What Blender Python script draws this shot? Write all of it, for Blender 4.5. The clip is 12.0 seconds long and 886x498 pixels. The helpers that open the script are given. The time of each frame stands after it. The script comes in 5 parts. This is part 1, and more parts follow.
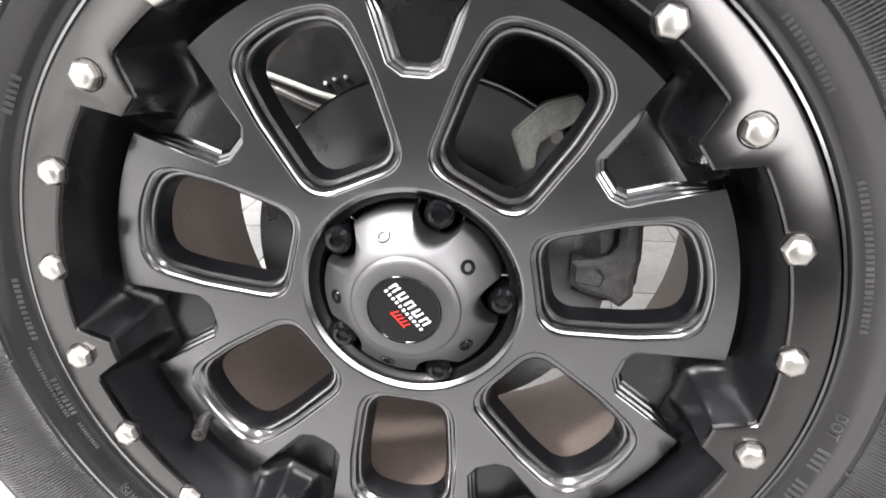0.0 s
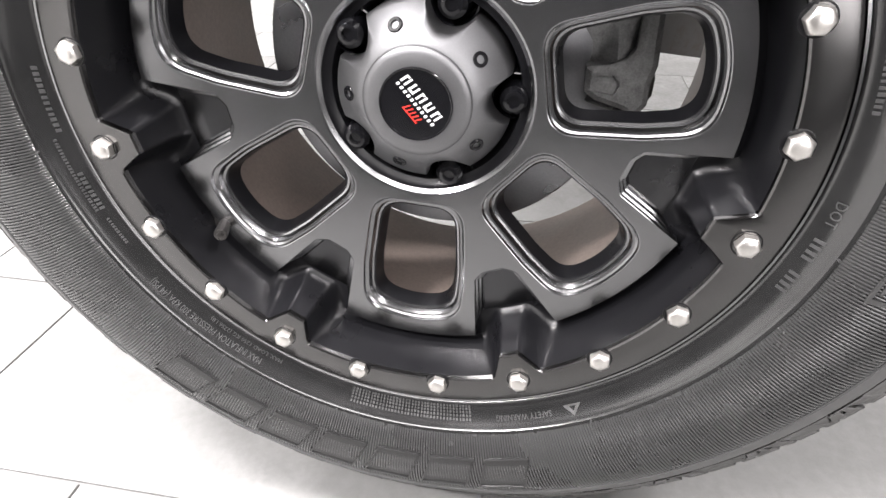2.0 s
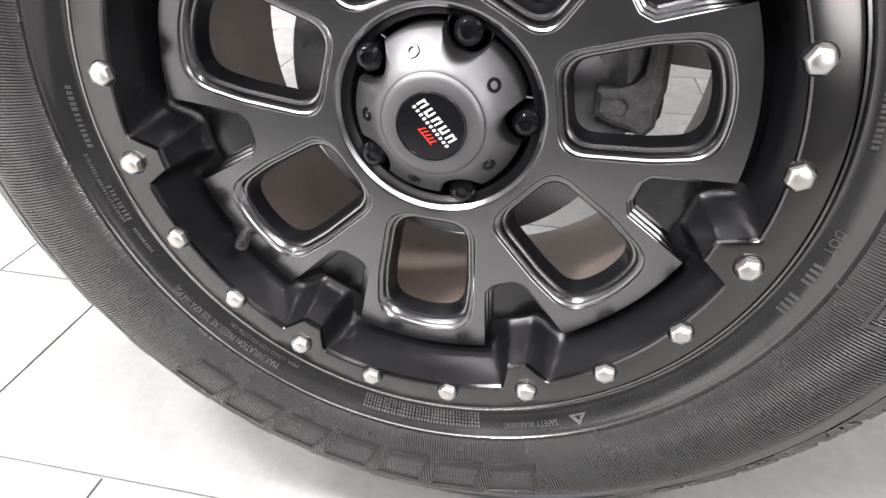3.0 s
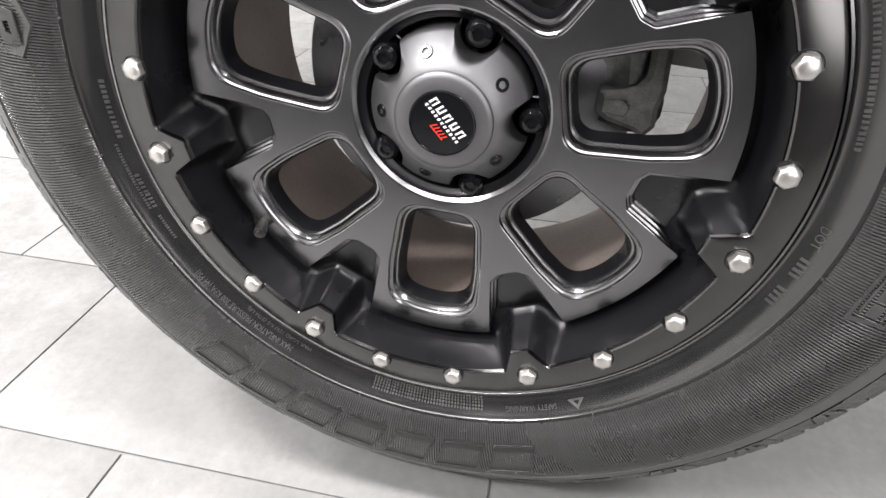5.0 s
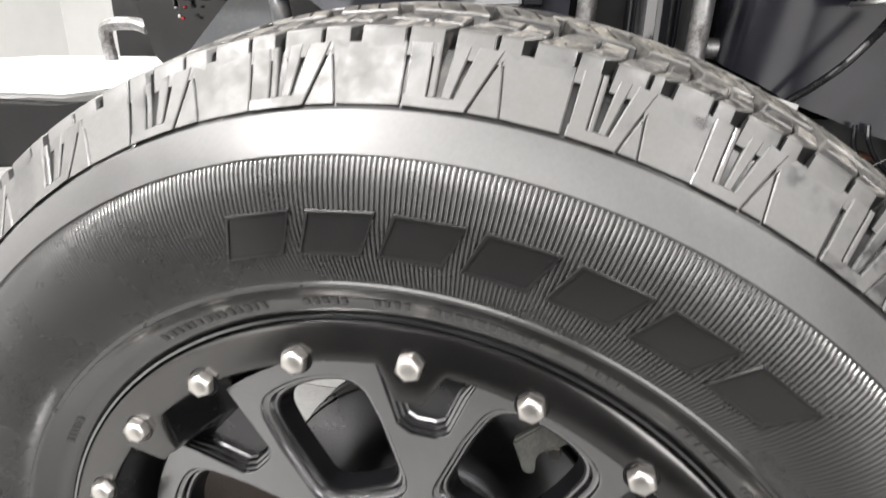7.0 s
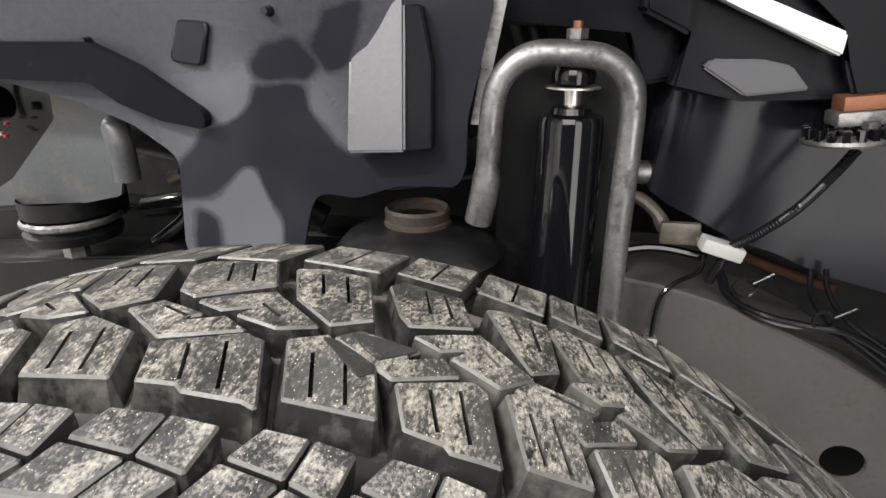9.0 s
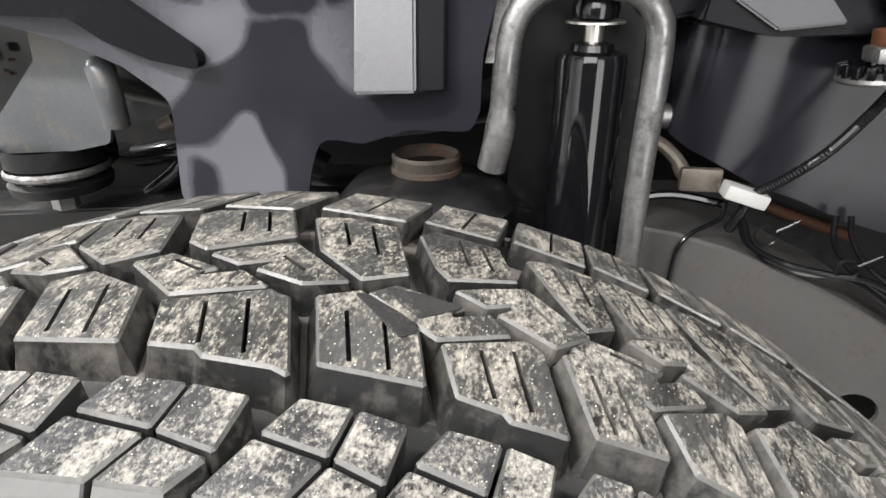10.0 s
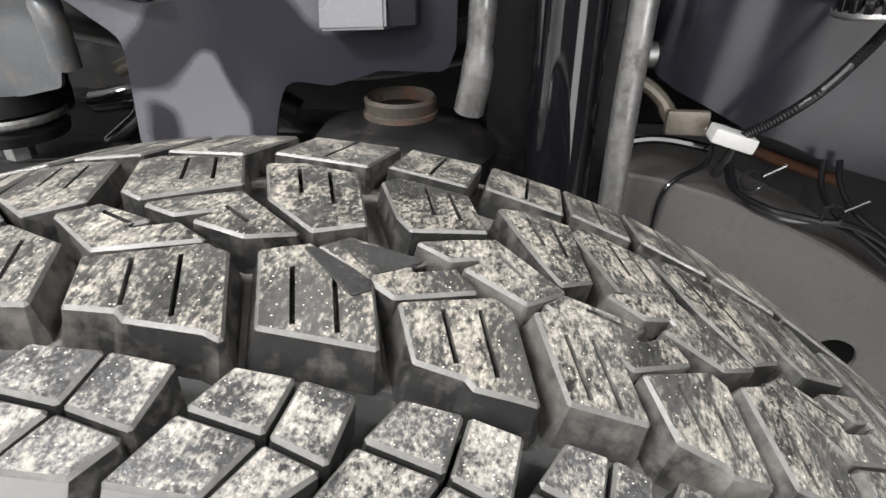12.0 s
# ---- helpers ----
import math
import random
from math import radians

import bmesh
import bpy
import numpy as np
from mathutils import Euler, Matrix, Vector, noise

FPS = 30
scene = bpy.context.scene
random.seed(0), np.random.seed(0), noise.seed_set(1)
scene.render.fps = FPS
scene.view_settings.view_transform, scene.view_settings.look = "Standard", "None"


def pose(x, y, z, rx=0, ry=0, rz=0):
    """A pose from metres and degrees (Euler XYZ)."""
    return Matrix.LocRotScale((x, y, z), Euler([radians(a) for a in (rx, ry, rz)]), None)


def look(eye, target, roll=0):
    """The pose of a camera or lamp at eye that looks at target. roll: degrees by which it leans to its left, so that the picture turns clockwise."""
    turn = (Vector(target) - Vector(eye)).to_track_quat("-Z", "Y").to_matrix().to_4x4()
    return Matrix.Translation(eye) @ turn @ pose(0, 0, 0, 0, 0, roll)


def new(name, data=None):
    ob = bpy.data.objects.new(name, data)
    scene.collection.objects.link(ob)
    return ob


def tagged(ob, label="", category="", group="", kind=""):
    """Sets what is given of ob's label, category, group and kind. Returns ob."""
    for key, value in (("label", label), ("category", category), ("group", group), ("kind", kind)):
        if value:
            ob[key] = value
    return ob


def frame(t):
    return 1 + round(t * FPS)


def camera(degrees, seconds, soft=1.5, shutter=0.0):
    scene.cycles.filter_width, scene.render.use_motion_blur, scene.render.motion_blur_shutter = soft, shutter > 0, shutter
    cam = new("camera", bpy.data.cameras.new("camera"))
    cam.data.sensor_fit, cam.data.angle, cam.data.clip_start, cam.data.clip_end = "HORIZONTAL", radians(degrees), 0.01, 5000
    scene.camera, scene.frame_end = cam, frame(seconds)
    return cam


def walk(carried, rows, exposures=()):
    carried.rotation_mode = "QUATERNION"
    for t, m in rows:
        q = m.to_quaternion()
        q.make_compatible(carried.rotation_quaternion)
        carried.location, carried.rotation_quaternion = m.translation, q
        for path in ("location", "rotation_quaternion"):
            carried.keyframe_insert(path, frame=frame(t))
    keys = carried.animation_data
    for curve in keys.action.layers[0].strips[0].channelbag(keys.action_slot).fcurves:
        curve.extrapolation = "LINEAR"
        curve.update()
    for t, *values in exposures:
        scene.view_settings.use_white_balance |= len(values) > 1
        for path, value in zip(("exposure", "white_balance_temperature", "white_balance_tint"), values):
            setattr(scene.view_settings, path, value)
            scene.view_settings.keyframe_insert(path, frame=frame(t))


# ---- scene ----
cam = camera(73.6, 12.0, shutter=0.25)
PATH = [
    (0, (0.082, -0.301, 0.585), (-0.219, 1.513, -0.2), -0.7),
    (0.5, (0.087, -0.309, 0.556), (-0.217, 1.446, -0.354), -0.6),
    (1, (0.092, -0.321, 0.537), (-0.211, 1.377, -0.474), -0.4),
    (1.5, (0.09, -0.328, 0.533), (-0.219, 1.329, -0.544), -0.3),
    (2, (0.093, -0.336, 0.532), (-0.239, 1.298, -0.573), -0.3),
    (2.5, (0.091, -0.336, 0.546), (-0.251, 1.286, -0.574), -0.2),
    (3, (0.092, -0.341, 0.555), (-0.269, 1.273, -0.569), -0.1),
    (5, (0.095, -0.364, 0.566), (-0.282, 1.237, -0.572), 0.5),
    (5.5, (0.095, -0.357, 0.636), (-0.287, 1.252, -0.49), 0.7),
    (6, (0.09, -0.347, 0.687), (-0.301, 1.306, -0.369), 0.7),
    (6.5, (0.087, -0.316, 0.74), (-0.325, 1.443, -0.118), 0.8),
    (7, (0.094, -0.264, 0.786), (-0.334, 1.571, 0.115), 0.8),
    (7.5, (0.104, -0.196, 0.847), (-0.286, 1.66, 0.213), 0.4),
    (7.7, (0.105, -0.173, 0.869), (-0.253, 1.695, 0.249), 0.3),
    (9.3, (0.1211, -0.0760, 0.8975), (-0.150, 1.783, 0.211), -0.59),
    (9.5, (0.1162, -0.0724, 0.8945), (-0.146, 1.775, 0.175), -0.66),
    (10, (0.0998, -0.0657, 0.8878), (-0.145, 1.747, 0.080), -0.58),
    (10.5, (0.0921, -0.0570, 0.8810), (-0.136, 1.716, -0.016), -0.54),
    (11, (0.0928, -0.0533, 0.8882), (-0.125, 1.701, -0.048), -0.61),
    (11.5, (0.0953, -0.0528, 0.8866), (-0.108, 1.695, -0.064), -0.55),
    (12, (0.1048, -0.0476, 0.8793), (-0.084, 1.695, -0.081), -0.51),
]
walk(cam, [(t, look(eye, target, roll)) for t, eye, target, roll in PATH],
     exposures=[(0.0, 1.2, 6500, 13), (1.5, 1.18, 6500, 14), (3.0, 0.96, 6500, 14), (5.0, 0.60, 6500, 13), (5.5, 0.42, 6500, 13), (6.0, 0.55, 6500, 13), (6.5, 0.70, 6500, 13),
                (7.0, 0.62, 6600, 11), (7.5, 0.04, 6700, 8), (9.5, 0.56, 6600, 10), (10.5, 0.78, 6500, 10), (12.0, 0.76, 6500, 10)])

# ---- world and lights: a bright white hall with ceiling light panels ----
world = bpy.data.worlds.new("hall_light")
scene.world = world
world.use_nodes = True
world.node_tree.nodes["Background"].inputs[0].default_value = (0.9, 0.95, 1.0, 1)
world.node_tree.nodes["Background"].inputs[1].default_value = 0.25
scene.view_settings.exposure = 0.0


def area_lamp(name, eye, target, sx, sy, power, colour=(1.0, 0.985, 0.97)):
    lamp = bpy.data.lights.new(name, "AREA")
    lamp.shape, lamp.size, lamp.size_y, lamp.energy, lamp.color = "RECTANGLE", sx, sy, power, colour
    ob = new(name, lamp)
    ob.matrix_world = look(eye, target)
    return ob


# Lamps are out of view; those at x -4.6 and -1.8 are added fill.
for lx, ly, lp in ((-1.3, -0.45, 122), (-1.8, -2.0, 190), (-4.6, 0.6, 180), (2.2, -0.45, 110), (-2.8, 2.6, 150), (2.4, 2.6, 90)):
    area_lamp("ceiling_lamp", (lx, ly, 3.1), (lx, ly, 0), 1.0, 0.4, lp)
# Added fill lamps, out of view, placed for sheen on tyre and wheel.
area_lamp("front_fill", (0.76, -0.83, 0.80), (0.76, 0, 0.80), 0.58, 0.92, 5.5)
area_lamp("upper_fill", (-0.06, -0.83, 1.5), (-0.06, 0, 1.5), 1.0, 0.9, 14.5)

# ---- materials ----


def material(name, base, rough=0.5, metal=0.0, vary=0.15, scale=30.0, fine=400.0, bump=0.0, dirt=None, dirt_amount=0.0, dirt_scale=25.0,
             rough_vary=0.1, coat=0.0, spec=0.5, reflections=False, grain=9.0, edge=0.14, stretch=1.0, crumbs=0.0, speckle=0.55):
    """A surface with two scales of variation, fine relief and, where it is soiled, patches of dirt."""
    m = bpy.data.materials.new(name)
    m.use_nodes = True
    nt = m.node_tree
    n, link = nt.nodes, nt.links
    b = n["Principled BSDF"]
    co = n.new("ShaderNodeTexCoord")
    info = n.new("ShaderNodeObjectInfo")
    off = n.new("ShaderNodeVectorMath")
    off.operation = "MULTIPLY_ADD"
    link.new(info.outputs["Random"], off.inputs[0])
    off.inputs[1].default_value = (3.1, 1.7, 2.3)
    link.new(co.outputs["Object"], off.inputs[2])

    place = n.new("ShaderNodeVectorMath")
    place.operation = "MULTIPLY"
    link.new(off.outputs[0], place.inputs[0])
    place.inputs[1].default_value = (1.0, stretch, 1.0)

    def noise_tex(sc, detail=4.0, ro=0.6):
        t = n.new("ShaderNodeTexNoise")
        t.inputs["Scale"].default_value, t.inputs["Detail"].default_value, t.inputs["Roughness"].default_value = sc, detail, ro
        link.new(place.outputs[0], t.inputs["Vector"])
        return t

    big, small = noise_tex(scale), noise_tex(fine, 3.0)
    mixn = n.new("ShaderNodeMix")
    mixn.data_type = "FLOAT"
    mixn.inputs[0].default_value = 0.4
    link.new(big.outputs["Fac"], mixn.inputs[2])
    link.new(small.outputs["Fac"], mixn.inputs[3])
    ramp = n.new("ShaderNodeMapRange")
    ramp.inputs[1].default_value, ramp.inputs[2].default_value = 0.3, 0.7
    ramp.inputs[3].default_value, ramp.inputs[4].default_value = 1 - vary, 1 + vary
    link.new(mixn.outputs[0], ramp.inputs[0])
    val = n.new("ShaderNodeHueSaturation")
    val.inputs["Color"].default_value = (*base, 1)
    link.new(ramp.outputs[0], val.inputs["Value"])
    colour = val.outputs["Color"]
    rmap = n.new("ShaderNodeMapRange")
    rmap.inputs[1].default_value, rmap.inputs[2].default_value = 0.3, 0.7
    rmap.inputs[3].default_value, rmap.inputs[4].default_value = max(0.02, rough - rough_vary), min(1, rough + rough_vary)
    link.new(big.outputs["Fac"], rmap.inputs[0])
    rgh = rmap.outputs[0]
    if dirt:
        patch, speck = noise_tex(dirt_scale, 6.0, 0.7), noise_tex(dirt_scale * grain, 4.0, 0.7)
        patch.inputs["Distortion"].default_value = 0.2
        if reflections:
            # this value marks reflections put into the liner's colour
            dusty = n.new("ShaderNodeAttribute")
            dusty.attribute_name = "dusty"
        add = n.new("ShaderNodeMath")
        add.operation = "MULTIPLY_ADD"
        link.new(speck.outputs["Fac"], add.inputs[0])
        add.inputs[1].default_value = 0.15 if reflections else speckle
        link.new(dusty.outputs["Fac"] if reflections else patch.outputs["Fac"], add.inputs[2])
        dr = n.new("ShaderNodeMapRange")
        lo, soft = (0.575, 0.24) if reflections else (1.05 - 0.55 * dirt_amount + 0.5 * (speckle - 0.55), edge)
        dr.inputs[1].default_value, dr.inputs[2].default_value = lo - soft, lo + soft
        link.new(add.outputs[0], dr.inputs[0])
        dm = n.new("ShaderNodeMix")
        dm.data_type = "RGBA"
        link.new(dr.outputs[0], dm.inputs[0])
        link.new(colour, dm.inputs[6])
        dm.inputs[7].default_value = (*dirt, 1)
        colour = dm.outputs[2]
        rm2 = n.new("ShaderNodeMix")
        rm2.data_type = "FLOAT"
        link.new(dr.outputs[0], rm2.inputs[0])
        link.new(rgh, rm2.inputs[2])
        rm2.inputs[3].default_value = 0.3 if reflections else 0.95
        rgh = rm2.outputs[0]
    if crumbs:
        vor = n.new("ShaderNodeTexVoronoi")
        vor.inputs["Scale"].default_value = 950.0
        link.new(off.outputs[0], vor.inputs["Vector"])
        sep = n.new("ShaderNodeSeparateColor")
        link.new(vor.outputs["Color"], sep.inputs[0])
        size = n.new("ShaderNodeMapRange")
        size.inputs[1].default_value, size.inputs[2].default_value, size.inputs[3].default_value, size.inputs[4].default_value = 1 - crumbs, 1.0, 0.0, 0.24
        link.new(sep.outputs[0], size.inputs[0])
        less = n.new("ShaderNodeMath")
        less.operation = "LESS_THAN"
        link.new(vor.outputs["Distance"], less.inputs[0])
        link.new(size.outputs[0], less.inputs[1])
        cm = n.new("ShaderNodeMix")
        cm.data_type = "RGBA"
        link.new(less.outputs[0], cm.inputs[0])
        link.new(colour, cm.inputs[6])
        cm.inputs[7].default_value = (0.38, 0.36, 0.31, 1)
        colour = cm.outputs[2]
    link.new(colour, b.inputs["Base Color"])
    link.new(rgh, b.inputs["Roughness"])
    b.inputs["Metallic"].default_value = metal
    b.inputs["Coat Weight"].default_value = coat
    b.inputs["Specular IOR Level"].default_value = spec
    if bump:
        bp = n.new("ShaderNodeBump")
        bp.inputs["Strength"].default_value, bp.inputs["Distance"].default_value = min(1.0, bump), 0.001
        link.new(mixn.outputs[0], bp.inputs["Height"])
        link.new(bp.outputs[0], b.inputs["Normal"])
    return m


SATIN_BLACK = material("satin_black_paint", (0.29, 0.291, 0.297), 0.225, 1.0, 0.10, 18, 900, 0.02, rough_vary=0.025, spec=0.6)
RING_BLACK = material("satin_black_ring", (0.13, 0.128, 0.127), 0.20, 1.0, 0.12, 14, 900, 0.02, rough_vary=0.04, spec=0.6)
# Darkened copy of the spoke paint: the notches' shade put into the colour.
SHELF_SHADED = material("shaded_shelf_paint", (0.10, 0.10, 0.104), 0.26, 1.0, 0.12, 18, 900, 0.02, rough_vary=0.04)
CAP_BLACK = material("satin_cap_paint", (0.215, 0.215, 0.221), 0.46, 1.0, 0.10, 25, 900, 0.03, rough_vary=0.04)
GLOSS_BLACK = material("gloss_black", (0.005, 0.005, 0.006), 0.12, 0.0, 0.1, 20, 300, 0.0, rough_vary=0.04)
SHOCK_BLACK = material("wet_black_paint", (0.004, 0.004, 0.005), 0.07, 0.0, 0.1, 20, 300, 0.0, rough_vary=0.02)
STEEL = material("bright_steel", (0.76, 0.735, 0.70), 0.38, 1.0, 0.1, 60, 800, 0.05, rough_vary=0.08)
ZINC = material("galvanised_steel", (0.27, 0.27, 0.27), 0.36, 0.85, 0.3, 25, 250, 0.25, dirt=(0.08, 0.07, 0.065), dirt_amount=0.34, dirt_scale=13, rough_vary=0.12)
RUBBER = material("tyre_rubber", (0.034, 0.034, 0.034), 0.27, 0.0, 0.25, 14, 500, 0.08, rough_vary=0.06, spec=1.0)
RUBBER_BAND = material("matt_band_rubber", (0.050, 0.050, 0.050), 0.42, 0.0, 0.25, 14, 500, 0.08, rough_vary=0.06, spec=0.8)
TREAD = material("dusty_tread_rubber", (0.024, 0.024, 0.023), 0.45, 0.0, 0.9, 40, 600, 0.9, dirt=(0.238, 0.220, 0.188), dirt_amount=0.29, dirt_scale=75, grain=11, edge=0.14, stretch=0.5, crumbs=0.42, speckle=0.85, spec=0.32)
TREAD_CAKED = material("caked_tread_rubber", (0.024, 0.024, 0.023), 0.45, 0.0, 0.9, 40, 600, 0.9, dirt=(0.245, 0.229, 0.200), dirt_amount=0.33, dirt_scale=75, grain=11, edge=0.16, stretch=0.5, crumbs=0.42, speckle=0.85, spec=0.32)
TREAD_SIDE = material("tread_side_rubber", (0.013, 0.013, 0.013), 0.36, 0.0, 0.3, 30, 500, 0.2, dirt=(0.09, 0.083, 0.072), dirt_amount=0.12, dirt_scale=30, spec=0.35)
BARE_RUBBER = material("bare_tread_rubber", (0.014, 0.014, 0.014), 0.75, 0.0, 0.5, 60, 600, 0.6, dirt=(0.2, 0.19, 0.165), dirt_amount=0.10, dirt_scale=90, grain=11, spec=0.2)
BEAD_RUBBER = material("wet_bead_rubber", (0.011, 0.011, 0.011), 0.22, 0.0, 0.3, 12, 500, 0.06, rough_vary=0.05, spec=1.0, coat=0.4)
RUBBER_GREY = material("raised_mark_rubber", (0.048, 0.048, 0.048), 0.4, 0.0, 0.2, 40, 500, 0.1)
DISC = material("polished_dark_disc", (0.34, 0.34, 0.35), 0.34, 1.0, 0.15, 12, 500, 0.05)
# the disc is turned on a lathe: fine circular scratches round its axle
turned = DISC.node_tree.nodes.new("ShaderNodeTangent")
turned.direction_type, turned.axis = "RADIAL", "Y"
DISC.node_tree.links.new(turned.outputs[0], DISC.node_tree.nodes["Principled BSDF"].inputs["Tangent"])
DISC.node_tree.nodes["Principled BSDF"].inputs["Anisotropic"].default_value = 0.92
GROOVE = material("groove_rubber", (0.028, 0.026, 0.025), 0.55, 0.0, 0.3, 40, 600, 0.3, dirt=(0.11, 0.095, 0.084), dirt_amount=0.22, dirt_scale=40, edge=0.3)
BLOCK_SIDE = material("dusted_block_side", (0.011, 0.011, 0.011), 0.36, 0.0, 0.4, 30, 500, 0.2, dirt=(0.105, 0.097, 0.086), dirt_amount=0.08, dirt_scale=20, edge=0.28, spec=0.3)
SIDE_CAKED = material("caked_block_side", (0.014, 0.014, 0.014), 0.42, 0.0, 0.4, 30, 500, 0.2, dirt=(0.13, 0.122, 0.110), dirt_amount=0.24, dirt_scale=20, edge=0.28, spec=0.3)
SHOULDER_RUBBER = material("scuffed_shoulder_rubber", (0.036, 0.036, 0.036), 0.40, 0.0, 0.45, 22, 500, 0.10, dirt=(0.075, 0.073, 0.068), dirt_amount=0.3, dirt_scale=22, edge=0.25, rough_vary=0.14, spec=0.9)
BARREL = material("dusty_barrel", (0.20, 0.16, 0.14), 0.5, 0.2, 0.25, 10, 300, 0.1)
CAST = material("cast_iron", (0.13, 0.13, 0.128), 0.6, 0.4, 0.5, 120, 600, 1.0)
DARK_METAL = material("tarnished_dark_metal", (0.10, 0.095, 0.092), 0.34, 0.9, 0.4, 60, 500, 0.3)
PALE_CAST = material("pale_machined_iron", (0.34, 0.345, 0.32), 0.55, 0.3, 0.35, 90, 500, 0.6)
# The dirt colour here holds the pale reflections painted on the shield.
LINER = material("dark_wheel_house_paint", (0.016, 0.016, 0.021), 0.22, 0.0, 0.10, 8, 300, 0.0, dirt=(0.104, 0.106, 0.120), dirt_amount=0.5, dirt_scale=16, rough_vary=0.04, spec=0.3, reflections=True)
WALL_MID = material("white_ceiling_paint", (0.75, 0.75, 0.75), 0.7, 0.0, 0.06, 3, 200, 0.05)
FRAME = material("grey_frame_paint", (0.072, 0.069, 0.067), 0.42, 0.1, 0.15, 8, 200, 0.08, dirt=(0.07, 0.05, 0.04), dirt_amount=0.15, dirt_scale=18)
RUST = material("rusty_steel", (0.075, 0.032, 0.016), 0.8, 0.3, 0.5, 60, 400, 0.6)
RUST_RING = material("rusty_grey_ring", (0.05, 0.043, 0.036), 0.7, 0.4, 0.4, 50, 300, 0.5, dirt=(0.16, 0.065, 0.03), dirt_amount=0.28, dirt_scale=40)
BRACKET = material("pale_grey_bracket", (0.075, 0.079, 0.085), 0.38, 0.2, 0.2, 15, 300, 0.10, dirt=(0.16, 0.13, 0.09), dirt_amount=0.15, dirt_scale=20)
SOOT = material("black_underbody", (0.006, 0.006, 0.0064), 0.45, 0.0, 0.4, 30, 300, 0.3, dirt=(0.035, 0.028, 0.023), dirt_amount=0.12, spec=0.3)
TILE = material("pale_porcelain_tile", (0.190, 0.190, 0.186), 0.3, 0.0, 0.14, 6, 60, 0.1, dirt=(0.143, 0.143, 0.139), dirt_amount=0.42, dirt_scale=9, edge=0.3)
WALL = material("white_wall_paint", (0.82, 0.82, 0.81), 0.6, 0.0, 0.05, 3, 200, 0.05)
WALL_DIM = material("dim_grey_wall", (0.05, 0.05, 0.052), 0.7, 0.0, 0.1, 3, 200, 0.05)
WHITE_CAR = material("white_painted_metal", (0.78, 0.78, 0.78), 0.35, 0.0, 0.05, 4, 100, 0.0, coat=0.5)
LETTER_WHITE = material("white_print", (0.8, 0.8, 0.8), 0.4, 0.0, 0.05)
LETTER_RED = material("red_print", (0.75, 0.03, 0.02), 0.4, 0.0, 0.05)
PLUG_WHITE = material("off_white_plastic", (0.42, 0.42, 0.41), 0.45, 0.0, 0.1, 30, 300, 0.05)
COPPER = material("copper_fitting", (0.26, 0.11, 0.06), 0.5, 0.6, 0.3, 60)

# Darkness of the wheel's hollows is put into this colour.
NEAR_BLACK = material("near_black", (0.006, 0.006, 0.007), 0.30, 0.0, 0.15, 18, 700, 0.03, rough_vary=0.05, spec=0.3)

# Paler copy of the liner paint; the pocket's reflection is in its colour.
LINER_LIT = material("lit_wheel_house_paint", (0.10, 0.10, 0.11), 0.3, 0.0, 0.2, 8, 300, 0.0, rough_vary=0.08, spec=0.5)

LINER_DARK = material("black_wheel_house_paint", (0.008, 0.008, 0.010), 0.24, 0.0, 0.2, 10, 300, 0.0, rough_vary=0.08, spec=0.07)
LINER_TANK = material("tank_plastic", (0.012, 0.012, 0.016), 0.20, 0.0, 0.15, 6, 60, 0.0, rough_vary=0.05, spec=0.26)
TREAD_OUTER = material("lightly_dusted_rubber", (0.024, 0.024, 0.025), 0.34, 0.0, 0.8, 45, 700, 0.8, dirt=(0.235, 0.222, 0.196), dirt_amount=0.30, dirt_scale=80, grain=11, edge=0.15, stretch=0.7, crumbs=0.55, speckle=0.9, spec=0.32)
BRASS = material("dull_brass", (0.15, 0.132, 0.11), 0.5, 0.6, 0.4, 40, 300, 0.4)
RUBBER_SMOOTH = material("smooth_black_rubber", (0.014, 0.014, 0.014), 0.20, 0.0, 0.2, 20, 500, 0.04, rough_vary=0.05, spec=0.6)
# Far paler than the black of the bracket round it.
FACET = material("facet_grey", (0.07, 0.07, 0.078), 0.4, 0.0, 0.12, 12, 300, 0.02, rough_vary=0.06)
TREAD_EDGE = material("worn_rubber_edge", (0.050, 0.049, 0.046), 0.45, 0.0, 0.5, 60, 500, 0.3)

# ---- helpers ----


def mesh_of(name, bm, mat, smooth=0.6):
    me = bpy.data.meshes.new(name)
    bmesh.ops.recalc_face_normals(bm, faces=bm.faces[:])
    bm.to_mesh(me)
    bm.free()
    me.materials.append(mat)
    if smooth:
        me.polygons.foreach_set("use_smooth", [True] * len(me.polygons))
        me.set_sharp_from_angle(angle=smooth)
    return me


def part(name, bm, mat, parent, label="", smooth=0.6):
    ob = new(name, mesh_of(name, bm, mat, smooth))
    ob.parent = parent
    if label:
        tagged(ob, label)
    return ob


def thing(name, label, category, m=None, group="", kind=""):
    ob = new(name)
    ob.empty_display_size = 0.05
    if m is not None:
        ob.matrix_world = m
    return tagged(ob, label, category, group, kind)


def single(name, bm, mat, label, category, m=None, group="", kind="", smooth=0.6):
    ob = new(name, mesh_of(name, bm, mat, smooth))
    if m is not None:
        ob.matrix_world = m
    return tagged(ob, label, category, group, kind)


